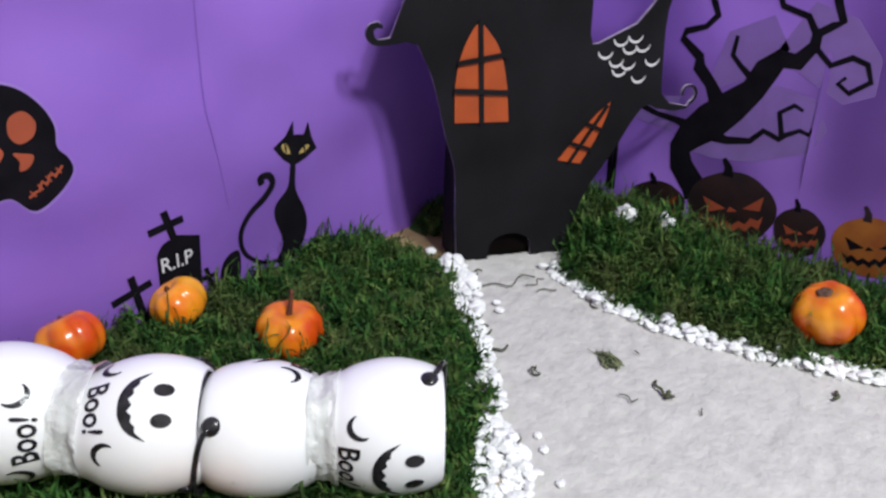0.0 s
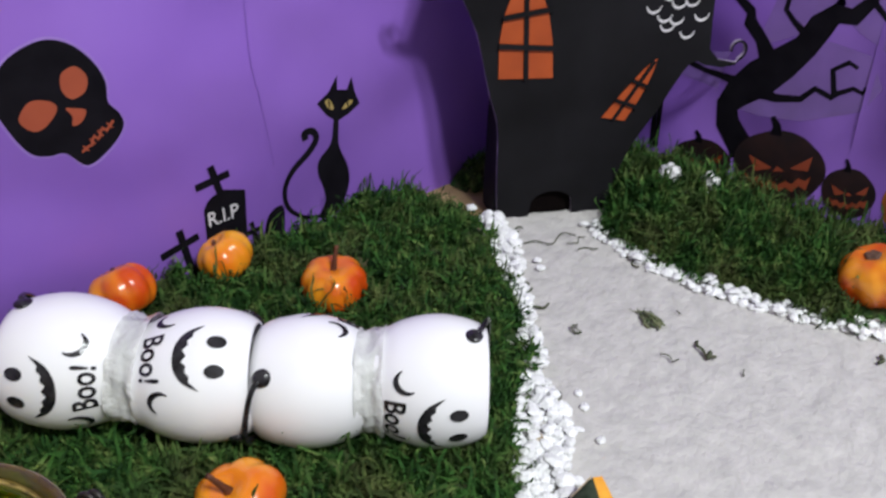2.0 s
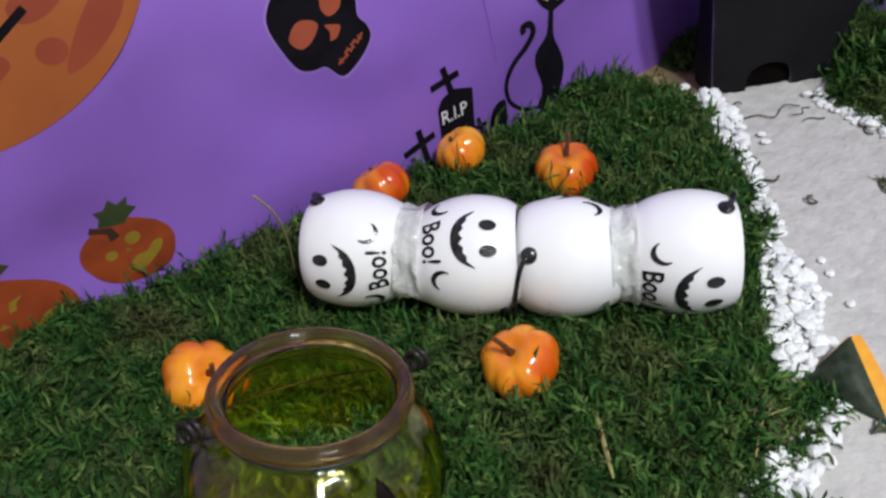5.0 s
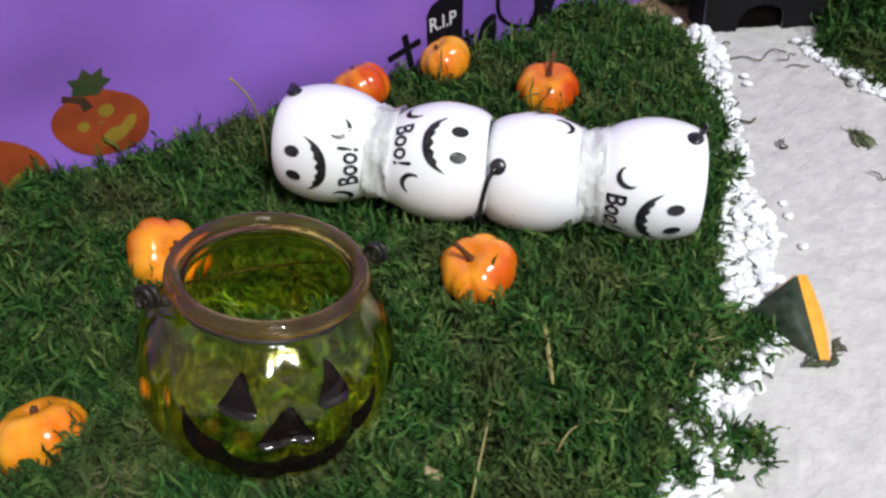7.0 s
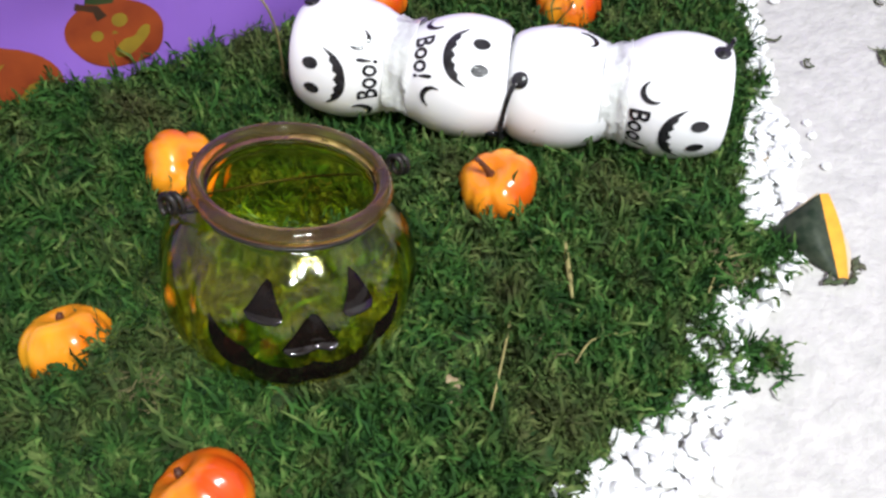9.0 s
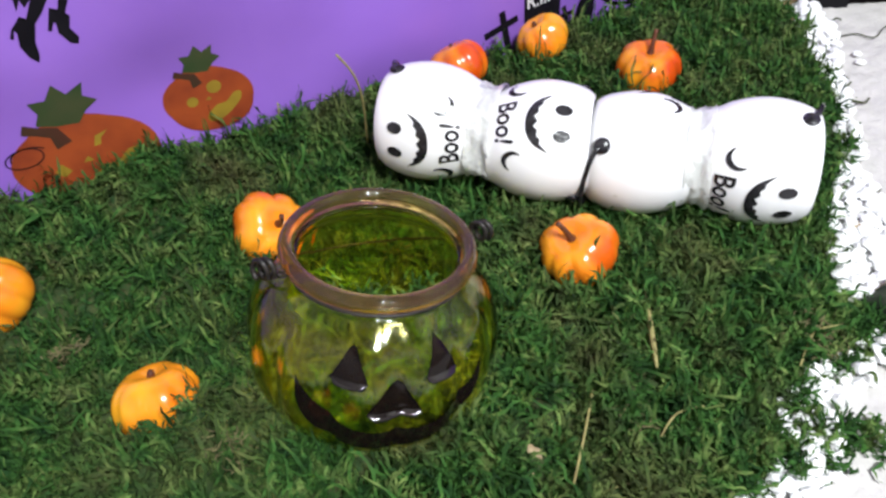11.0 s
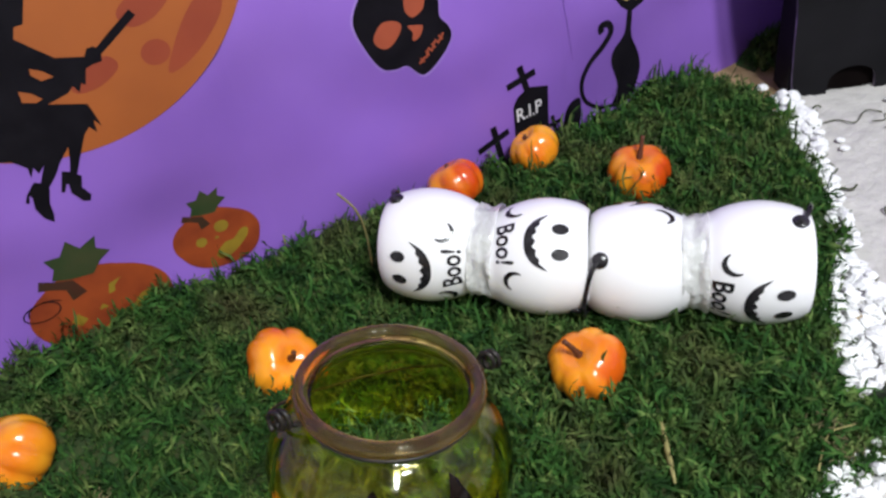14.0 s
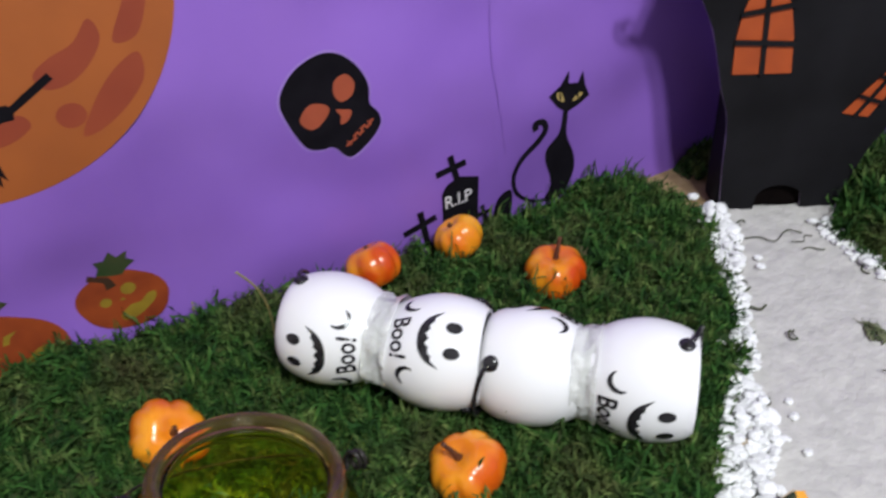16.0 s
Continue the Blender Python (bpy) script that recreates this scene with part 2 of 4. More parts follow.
STEM = material("brown_stem", (0.13, 0.035, 0.013), 0.6, second=(0.07, 0.022, 0.010), scale=200, bump=0.5, bump_scale=400)
SCAR = material("grey_brown_scar", (0.16, 0.085, 0.055), 0.8, second=(0.07, 0.035, 0.022), scale=300, bump=0.6, bump_scale=500)
STRAW = material("dry_straw", (0.34, 0.29, 0.11), 0.7, second=(0.24, 0.22, 0.08), scale=150)
PALE_SCRAP = material("pale_green_scrap", (0.10, 0.135, 0.05), 0.8, second=(0.21, 0.21, 0.12), scale=200)
CHIP = material("tan_bark", (0.42, 0.33, 0.20), 0.85, second=(0.28, 0.20, 0.11), scale=250, bump=0.5, bump_scale=500)
DRY_MOSS = material("dried_moss", (0.17, 0.14, 0.065), 0.85, second=(0.09, 0.095, 0.035), scale=150, per="island", spread=0.35)
TWIG = material("dry_moss_scrap", (0.05, 0.075, 0.03), 0.8, second=(0.10, 0.09, 0.06), scale=200)
COTTON = material("white_cotton", (0.84, 0.83, 0.83), 0.95, second=(0.72, 0.71, 0.72), scale=150, bump=0.8, bump_scale=300, bump_dist=0.002)
RIND = material("dark_green_rind", (0.014, 0.026, 0.014), 0.55, second=(0.050, 0.062, 0.040), scale=130, detail=8, spec=0.25, bump=0.3, bump_scale=200)
FLESH = material("yellow_squash_flesh", (0.80, 0.36, 0.015), 0.5, second=(0.72, 0.29, 0.012), scale=120, bump=0.2, bump_scale=300)
PITH = material("pale_squash_flesh", (0.72, 0.60, 0.46), 0.6, second=(0.64, 0.50, 0.36), scale=90, bump=0.2, bump_scale=300)


def pumpkin_paint(name, base, blush, low, high):
    return material(name, base, 0.22, second=blush, scale=30, detail=2, low=low, high=high, coat=0.4, bump=0.05, bump_scale=120)


PUMPKIN_RED = pumpkin_paint("orange_red_lacquer", (0.82, 0.30, 0.015), (0.62, 0.07, 0.005), 0.36, 0.60)
PUMPKIN_YELLOW = pumpkin_paint("amber_lacquer", (0.87, 0.38, 0.020), (0.78, 0.17, 0.008), 0.40, 0.68)
PUMPKIN_ORANGE = pumpkin_paint("orange_lacquer", (0.86, 0.32, 0.018), (0.68, 0.105, 0.006), 0.38, 0.64)


# ---------------------------------------------------------------- an unseen room added round the box for bounced light, and the board under it
def slab(name, x0, x1, y0, y1, z0, z1, mat, label, kind="structure", category=""):
    bm = bmesh.new()
    bmesh.ops.create_cube(bm, size=1.0)
    for v in bm.verts:
        v.co = ((x0 + x1) / 2 + v.co.x * (x1 - x0), (y0 + y1) / 2 + v.co.y * (y1 - y0), (z0 + z1) / 2 + v.co.z * (z1 - z0))
    return tagged(bm_object(name, bm, mat), label, category, kind=kind)


slab("room_floor", -1.1, 1.2, -1.4, 0.9, -0.12, -0.02, ROOM_FLOOR, "unseen brown wooden room floor added under the display")
slab("room_wall_west", -1.2, -1.1, -1.4, 0.9, -0.02, 2.1, ROOM, "unseen pale room wall added for bounced light")
slab("room_wall_east", 1.2, 1.3, -1.4, 0.9, -0.02, 2.1, ROOM, "unseen pale room wall added for bounced light")
slab("room_wall_south", -1.2, 1.3, -1.5, -1.4, -0.02, 2.1, ROOM, "unseen pale room wall added for bounced light")
slab("room_wall_north", -1.2, 1.3, 0.9, 1.0, -0.02, 2.1, ROOM, "unseen pale room wall added for bounced light")
slab("ceiling", -1.2, 1.3, -1.5, 1.0, 2.1, 2.2, ROOM, "unseen pale room ceiling added for bounced light")
slab("floor", -0.75, 0.706, -0.45, 0.527, -0.02, -0.003, BOARD, "brown cardboard base board of the display")

WALL_Y, WALL_X = 0.521, 0.700


def paper_wall(name, along, start, end, top, mat, label):
    nx, nz = int((end - start) / 0.004), int(top / 0.012)
    verts, faces = [], []
    for side in (0, 1):
        for i in range(nx + 1):
            for j in range(nz + 1):
                a, z = start + (end - start) * i / nx, -0.003 + (top + 0.003) * j / nz
                d = 0.004 if side else 0.0
                if not side and along == "x":
                    d += (z > 0.06) * 0.0007 * math.exp(-((a - 0.312 - 0.06 * max(0, 0.18 - z)) / 0.003) ** 2)
                    d += 0.0024 * math.exp(-abs(a - 0.038) / 0.018) * min(1, max(0, (0.26 - z) / 0.06))
                verts.append((a, WALL_Y + d, z) if along == "x" else (WALL_X + d, a, z))
    m = (nx + 1) * (nz + 1)
    for i in range(nx):
        for j in range(nz):
            k = i * (nz + 1) + j
            q = (k, k + nz + 1, k + nz + 2, k + 1)
            faces.append(q if along == "x" else q[::-1])
            faces.append(tuple(m + v for v in (q[::-1] if along == "x" else q)))
    return tagged(mesh_object(name, verts, faces, mat), label, "", kind="structure")


wall_left = paper_wall("wall_left", "x", -0.70, 0.700, 0.55, PURPLE, "purple paper backdrop wall with black and orange prints")
wall_right = paper_wall("wall_right", "y", -0.45, 0.519, 0.55, PURPLE, "purple paper backdrop wall with a black tree print")
tagged(wall_left, category="wall")
tagged(wall_right, category="wall")


def on_wall(name, flat, mat, wall, lift=0.0022, label=""):
    """A flat print (2D points in millimetres along the wall and up) laid on the paper."""
    verts, faces = flat
    lift *= 0.16
    if wall is wall_left:
        v3 = [(x / 1000, WALL_Y - lift, z / 1000) for x, z in verts]
    else:
        v3 = [(WALL_X - lift, y / 1000, z / 1000) for y, z in verts]
    return mesh_object(name, v3, faces, mat, wall, label, smooth=False)


# ---- prints of the left wall
on_wall("printed_moon", fill([ellipse(-45, 294, 131, 131, n=96)]), MOON, wall_left, 0.0020, "large orange printed moon")
for loop in ([(-9, 236), (2, 244), (18, 250), (30, 262), (34, 250), (24, 236), (10, 227), (-4, 226)],
             [(7, 192), (14, 205), (28, 222), (42, 233), (53, 236), (52, 220), (38, 205), (20, 194)],
             [(40, 246), (52, 268), (62, 290), (70, 285), (64, 262), (54, 246)],
             [(-48, 210), (-34, 216), (-22, 214), (-20, 206), (-34, 199), (-48, 200)],
             [(-110, 330), (-80, 350), (-50, 340), (-40, 320), (-70, 300), (-100, 305)]):
    on_wall("printed_crater", fill([spline(loop)]), MOON_RED, wall_left, 0.0024)
on_wall("printed_crater", fill([ellipse(4, 207, 9, 8)]), MOON_RED, wall_left, 0.0024)
cloak = [(-60, 300), (-51, 259), (-57, 247), (-62, 247), (-65, 241), (-59, 234), (-50, 224), (-35, 219), (-32, 223), (-28, 223), (-25, 219), (-27, 213), (-33, 213), (-37, 212),
         (-41, 203), (-43, 205), (-46, 200), (-48, 205), (-52, 202), (-65, 200), (-45, 192), (-44, 186), (-43, 176), (-46, 181), (-47, 173), (-50, 178), (-54, 175), (-62, 163), (-69, 152),
         (-73, 153), (-69, 162), (-66, 171), (-74, 164), (-80, 157), (-88, 150), (-91, 154), (-83, 166), (-88, 162), (-89, 167), (-93, 161), (-92, 168), (-98, 175), (-110, 180), (-130, 196), (-140, 230), (-120, 270), (-90, 300)]
on_wall("printed_silhouette", fill([cloak, [(-65, 223), (-59, 219), (-55, 214), (-62, 214), (-66, 219)], [(-76, 213), (-70, 209), (-66, 204), (-70, 203), (-77, 206)]]),
        INK, wall_left, 0.0028, "plain black cloak-like printed shape")
on_wall("printed_broom", ribbon([(-32, 216), (-18, 224), (0, 234)], [4, 5, 5]), INK, wall_left, 0.0029)
for loop in ([(-93, 158), (-89, 155), (-87, 150), (-91, 141), (-92, 133), (-94, 128), (-98, 133), (-100, 141), (-98, 149), (-99, 151), (-101, 146), (-103, 147), (-100, 152)],
             [(-76, 158), (-71, 155), (-67, 150), (-69, 145), (-70, 143), (-67, 136), (-69, 132), (-73, 134), (-77, 142), (-76, 148), (-77, 149), (-80, 144), (-82, 145)]):
    on_wall("printed_boot", fill([loop]), INK, wall_left, 0.0029)
on_wall("sticker_border", fill([[(171 + 1.045 * (x - 171), 164 + 1.045 * (z - 164)) for x, z in spline([(134, 178), (143, 194), (157, 203), (173, 206), (187, 200), (198, 187), (203, 173),
        (202, 160), (208, 151), (209, 141), (198, 129), (181, 121), (169, 133), (159, 134), (148, 139), (139, 157)], n=4)]]), FILM, wall_left, 0.0018, "clear film edge round the skull sticker")
skull = on_wall("printed_skull", fill([spline([(134, 178), (143, 194), (157, 203), (173, 206), (187, 200), (198, 187), (203, 173), (202, 160), (208, 151),
                (209, 141), (198, 129), (181, 121), (169, 133), (159, 134), (148, 139), (139, 157)], n=4)]), INK, wall_left, 0.0026, "black printed skull")
for loop in ([(186, 187), (192, 179), (189, 170), (180, 167), (175, 174), (177, 184)],
             [(147, 163), (155, 171), (166, 169), (170, 163), (162, 154), (154, 152), (148, 157)],
             [(175, 162), (180, 161), (187, 158), (183, 151), (177, 150), (178, 156)]):
    on_wall("printed_socket", fill([spline(loop)]), SKULL_RED, wall_left, 0.0032)
on_wall("printed_teeth", ribbon([(179, 131), (184, 134), (186, 134), (188, 139), (192, 138), (194, 143), (198, 142), (203, 147)], 1.8), SKULL_RED, wall_left, 0.0032)
for x, z in ((182.0, 133.0), (187.0, 136.5), (190.0, 138.5), (193.0, 140.5), (196.5, 142.5), (200.0, 144.5)):
    on_wall("printed_stitch", ribbon([(x - 1.6, z + 2.2), (x + 1.5, z - 2.2)], [1.0, 1.2]), SKULL_RED, wall_left, 0.0034)
# arched figure with a curled tail
on_wall("printed_figure", fill([[(367, 119), (379, 126), (388, 138), (388, 126), (398, 124), (403, 134), (406, 120), (411, 109), (399, 103), (386, 99), (376, 107)]]),
        INK, wall_left, 0.0026, "black printed arched shape with two points")
on_wall("printed_figure", fill([spline([(383, 102), (388, 100), (387, 78), (395, 58), (397, 42), (391, 25), (381, 15), (363, 16), (370, 30), (369, 42), (364, 58), (366, 70), (379, 82)], n=4)]),
        INK, wall_left, 0.0027)
tail = spline([(370, 17), (350, 21), (333, 35), (330, 53), (339, 68), (355, 79), (364, 89), (361, 97), (353, 97), (354, 91)], False, 5)
on_wall("printed_tail", ribbon(tail, [2.5 + 3.5 * min(1, i / 25) for i in range(len(tail))]), INK, wall_left, 0.0025)
for loop in ([(375, 119.5), (380, 119.5), (383.5, 110.5), (377.5, 113)], [(403.5, 113.5), (398, 114), (392, 108.5), (399, 109)]):
    on_wall("printed_spot", fill([spline(loop, n=3)]), CAT_YELLOW, wall_left, 0.0032)
for x, z in ((379, 116), (398, 112)):
    on_wall("printed_slit", ribbon([(x - 0.6, z + 4), (x, z), (x + 0.4, z - 4)], [1.0, 2.2, 1.0]), INK, wall_left, 0.0036)
# ribbon colours in the fold's wear and shade, as the groove hardly shows
on_wall("fold_line", ribbon(spline([(313, 330), (311, 250), (310, 173), (315, 137), (320, 99), (322, 78)], False, 4), 0.7), FOLD, wall_left, 0.0010, "thin darker line drawn for the fold's wear and shade")
# graves
on_wall("printed_gravestone", fill([spline([(257, 60), (263, 68), (276, 72)], False, 4) + [(294, 66), (291, 20), (256, 26)]]), INK, wall_left, 0.0026, "black printed gravestone")
on_wall("printed_gravestone", fill([spline([(308, 24), (312, 35), (320, 41), (328, 38), (324, 10), (306, 10)], n=4)]), INK, wall_left, 0.0026)
for a, b, c, d, w in (((267, 94), (273, 68), (253, 80), (282, 84), 6), ((235, 51), (241, 10), (218, 34), (250, 41), 6), ((296, 36), (301, 10), (288, 27), (305, 28), 4)):
    on_wall("printed_cross", ribbon([a, b], w), INK, wall_left, 0.0027)
    on_wall("printed_cross", ribbon([c, d], w), INK, wall_left, 0.0028)
word, word_faces = letters("R.I.P", 17, 0.008)
on_wall("printed_word", ([(272.5 + 0.90 * x, 50.5 + y + 0.02 * x) for x, y in word], word_faces), CHALK, wall_left, 0.0032, "pale letters R.I.P")


def wall_pumpkin(cx, cz, rx, rz, turn, body, face, leaf, wall, grin, stalk):
    p = on_wall("printed_pumpkin", fill([ellipse(cx, cz, rx, rz, turn, 40, 0.04)]), body, wall, 0.0024, stalk)
    c, s = math.cos(radians(turn)), math.sin(radians(turn))

    def at(u, v):
        return (cx + c * u * rx - s * v * rz, cz + s * u * rx + c * v * rz)
    if grin == "round":
        k = rx / 31
        mouth = spline([(cx + u * k, cz + v * k) for u, v in ((-5, -12), (3, -6), (10, -6), (17, -1), (22, -2), (20, -8), (12, -14), (3, -18), (-4, -17))], n=3)
        nose = [(cx - 3 * k, cz), (cx - 0.5 * k, cz + 2.5 * k), (cx + 1.5 * k, cz - 0.5 * k)]
        if rx < 40:
            shapes = [ellipse(cx + 5 * k, cz + 8 * k, 5.2 * k, 4.8 * k), ellipse(cx - 12 * k, cz + 2 * k, 4.0 * k, 3.8 * k), nose, mouth]
        else:
            shapes = [[(cx + 4 * k, cz + 6 * k), (cx + 6 * k, cz + 11 * k), (cx + 12 * k, cz + 12 * k), (cx + 8 * k, cz + 9 * k), (cx + 7 * k, cz + 6 * k)],
                      [(cx - 16 * k, cz), (cx - 12 * k, cz + 3 * k), (cx - 9 * k, cz - 2 * k), (cx - 13 * k, cz - 4 * k)], nose, mouth]
    else:
        shapes = [[at(-0.78, 0.32), at(-0.66, -0.08), at(-0.28, -0.02)], [at(0.62, 0.34), at(0.50, -0.12), at(0.10, -0.02)],
                  [at(-0.16, -0.10), at(0.0, 0.04), at(0.10, -0.12)]]
        mouth = [at(-0.72, -0.22)] + [at(-0.6 + 0.15 * i, -0.58 - 0.12 * math.cos(1.4 * (i - 4) / 4) + (0.14 if i % 2 else 0)) for i in range(9)]
        mouth += [at(0.75, -0.18)] + [at(0.6 - 0.15 * i, -0.32 - 0.15 * math.sin(math.pi * i / 8) + (0.10 if i % 2 else -0.03)) for i in range(9)]
        shapes.append(mouth)
    for sh in shapes:
        on_wall("printed_face", fill([sh]), face, wall, 0.0030)
    if leaf is PRINT_LEAF:
        k = rx / 38
        lx, lz = at(-0.36, 0.86)
        leaf_loop = ((-6, -4), (-13, -1), (-10, 4), (-12, 10), (-5, 9), (0, 15), (4, 9), (12, 12), (10, 6), (15, 2), (9, -1), (4, -6))
        on_wall("printed_leaf", fill([[(lx + 5 * k + 1.2 * u * k, lz + 4 * k + 1.2 * v * k) for u, v in leaf_loop]]), leaf, wall, 0.0032)
        on_wall("printed_stalk", ribbon([(lx - 2 * k, lz - 13 * k), (lx - 4 * k, lz - 4 * k), (lx - 12 * k, lz), (lx - 18 * k, lz + 3 * k)], [9 * k, 7 * k, 5 * k, 6 * k]), PRINT_STALK, wall, 0.0031)
    else:
        lx, lz = at(0, 0.95)
        on_wall("printed_stalk", ribbon([(lx - 0.02 * rx, lz - 2), (lx, lz + 0.2 * rz), (lx + 0.14 * rx, lz + 0.42 * rz)], [rx * 0.26, rx * 0.18, rx * 0.10]), leaf, wall, 0.0031)


wall_pumpkin(-5, 66, 31, 24, -20, PRINT_RED, PRINT_YELLOW, PRINT_LEAF, wall_left, "round", "rust red printed pumpkin with yellow face")
wall_pumpkin(-93, 53, 46, 34, -16, PRINT_RED, PRINT_YELLOW, PRINT_LEAF, wall_left, "round", "rust red printed pumpkin with yellow face")
curl = [(-128 - 9 * math.cos(a) * (1 + a / 16), 70 + 7 * math.sin(a)) for a in np.linspace(0, 9, 30)]
on_wall("printed_tendril", ribbon(curl, 1.0), INK, wall_left, 0.0026)

# ---- prints of the right wall
sheet_v, sheet_f = [], []
for i in range(40):
    for j in range(30):
        y, z = 0.205 - (0.003 if i == 1 else 0.016 * i), 0.01 + 0.018 * j
        lift = 0.0012 * min(1, max(0, (0.195 - z) / 0.06)) * min(1, max(0, (z - 0.085) / 0.02))
        sheet_v.append((WALL_X - (0.00015 + lift if i == 0 else 0.00012), y + 0.011 + 0.05 * (z - 0.1) * math.exp(-i), z))
for i in range(39):
    for j in range(29):
        k = i * 30 + j
        sheet_f.append((k, k + 1, k + 31, k + 30))
mesh_object("paper_sheet", sheet_v, sheet_f, PURPLE, wall_right, "overlapping second sheet of purple paper")


for loop in ([(345, 92), (300, 90), (262, 96), (216, 118), (206, 140), (222, 164), (256, 168), (300, 150)], [(318, 150), (306, 205), (270, 225), (252, 200), (262, 178)],
             [(262, 196), (240, 240), (205, 232), (180, 205), (178, 176), (200, 164), (236, 180)], [(400, 128), (340, 140), (345, 104), (385, 108)]):
    on_wall("sticker_film", fill([loop]), TREE_FILM, wall_right, 0.0011, "clear film of the tree sticker")
branches = []


def branch(pts, widths):
    widths = [w + 2.0 * math.exp(-w / 8) for w in (widths if isinstance(widths, list) else [widths] * len(pts))]
    branches.append(on_wall("printed_branch", ribbon(pts, widths), INK, wall_right, 0.0015 + 0.00006 * len(branches)))


branch([(306, 50), (312, 58), (328, 75), (332, 91), (324, 106), (308, 123), (290, 142), (275, 160), (267, 179), (257, 191), (243, 191), (233, 206), (233, 220)],
       [28, 25.4, 24.1, 21.6, 27.9, 34.4, 29.4, 21.8, 22.4, 16.1, 14.1, 9.2, 7.2])
branch([(235, 214), (222, 224), (216, 228), (223, 242), (228, 256), (238, 276)], [5.8, 5.3, 5.6, 5.8, 4.9, 3.3])
branch([(233, 214), (243, 228), (265, 233), (272, 246), (271, 264)], [5.4, 4.3, 3.9, 3.7, 2.3])
branch([(300, 136), (314, 157), (328, 170), (329, 179), (348, 192), (346, 199), (328, 206), (319, 217), (325, 229), (327, 248)],
       [19.3, 10.7, 11.9, 8.5, 5.9, 5.1, 4.0, 5.2, 5.2, 3.6])
branch([(273, 166), (290, 178), (299, 186), (298, 203)], [7.0, 3.5, 3.6, 2.0])
branch([(236, 206), (231, 204), (217, 193), (202, 202), (190, 199), (184, 186), (198, 174), (208, 180), (203, 186)], [4.0, 3.5, 4.0, 4.0, 3.6, 3.5, 3.2, 2.6, 1.4])
branch([(306, 112), (289, 110), (268, 115), (258, 127), (243, 123), (239, 128), (234, 131), (228, 135), (220, 133), (218, 139)],
       [13.0, 6.9, 4.6, 4.0, 4.0, 3.4, 2.9, 2.4, 2.4, 1.4])
branch([(241, 124), (248, 146), (237, 155), (229, 152)], [3.8, 3.4, 2.9, 1.4])
branch([(322, 114), (344, 117), (361, 118), (379, 122)], [11.0, 5.0, 4.0, 4.7])
branch([(401, 90), (398, 28)], 4)
branch([(407, 92), (403, 28)], 4)
branch([(395, 243), (420, 258)], [6, 4])
wall_pumpkin(347, 29, 31, 22, -17, PRINT_DARK, PRINT_RED, INK, wall_right, "teeth", "dark printed jack-o-lantern")
wall_pumpkin(272, 48, 42, 34, -17, PRINT_DARK, SKULL_RED, INK, wall_right, "teeth", "dark printed jack-o-lantern")
wall_pumpkin(207, 46, 22, 22, -17, PRINT_DARK, SKULL_RED, INK, wall_right, "teeth", "dark printed jack-o-lantern")
wall_pumpkin(150, 52, 29, 26, -17, PRINT_ORANGE, INK, PRINT_DARK, wall_right, "teeth", "amber printed jack-o-lantern with black face")

# ---------------------------------------------------------------- ground cover
LEFT_MOSS = [(-0.29, 0.60), (0.47, 0.60), (0.478, 0.47), (0.47, 0.42), (0.436, 0.381), (0.424, 0.352), (0.404, 0.322), (0.381, 0.297), (0.345, 0.268),
             (0.298, 0.245), (0.286, 0.235), (0.262, 0.205), (0.246, 0.188), (0.254, 0.167), (0.225, 0.160), (0.168, 0.157), (0.196, 0.118),
             (0.146, 0.132), (0.105, 0.136), (0.07, 0.130), (-0.02, 0.11), (-0.29, 0.11)]
RIGHT_MOSS = [(0.78, 0.46), (0.66, 0.430), (0.63, 0.415), (0.598, 0.378), (0.572, 0.362), (0.560, 0.350), (0.550, 0.315), (0.549, 0.273), (0.559, 0.216), (0.575, 0.154),
              (0.607, 0.095), (0.635, 0.0), (0.78, -0.02)]
CORNER_MOSS = [(0.520, 0.58), (0.78, 0.58), (0.78, 0.50), (0.60, 0.455), (0.555, 0.468), (0.525, 0.495)]


def inside(poly, x, y):
    hit = np.zeros(len(x), bool)
    for (x0, y0), (x1, y1) in zip(poly, poly[1:] + poly[:1]):
        hit ^= ((y0 > y) != (y1 > y)) & (x < (x1 - x0) * (y - y0) / (y1 - y0 + 1e-12) + x0)
    return hit


def edge_distance(poly, x, y):
    best = np.full(len(x), 9.0)
    for (x0, y0), (x1, y1) in zip(poly, poly[1:] + poly[:1]):
        dx, dy = x1 - x0, y1 - y0
        t = np.clip(((x - x0) * dx + (y - y0) * dy) / (dx * dx + dy * dy), 0, 1)
        best = np.minimum(best, np.hypot(x - x0 - t * dx, y - y0 - t * dy))
    return best


def lumps(x, y, s):
    return np.sin(x * s + 1.3 * np.sin(y * s * 0.7 + 1)) * np.sin(y * s * 1.1 + 1.7 * np.sin(x * s * 0.6))


def moss_height(poly, x, y, rise):
    d = edge_distance(poly, x, y)
    body = np.clip(d / 0.030, 0, 1)
    h = 0.0105 + 0.0050 * lumps(x, y, 60) + 0.0055 * lumps(x + 0.3, y, 140) + 0.0034 * lumps(y, x, 290) + rise(x, y)
    return np.maximum(h, 0.002) * np.sqrt(body)


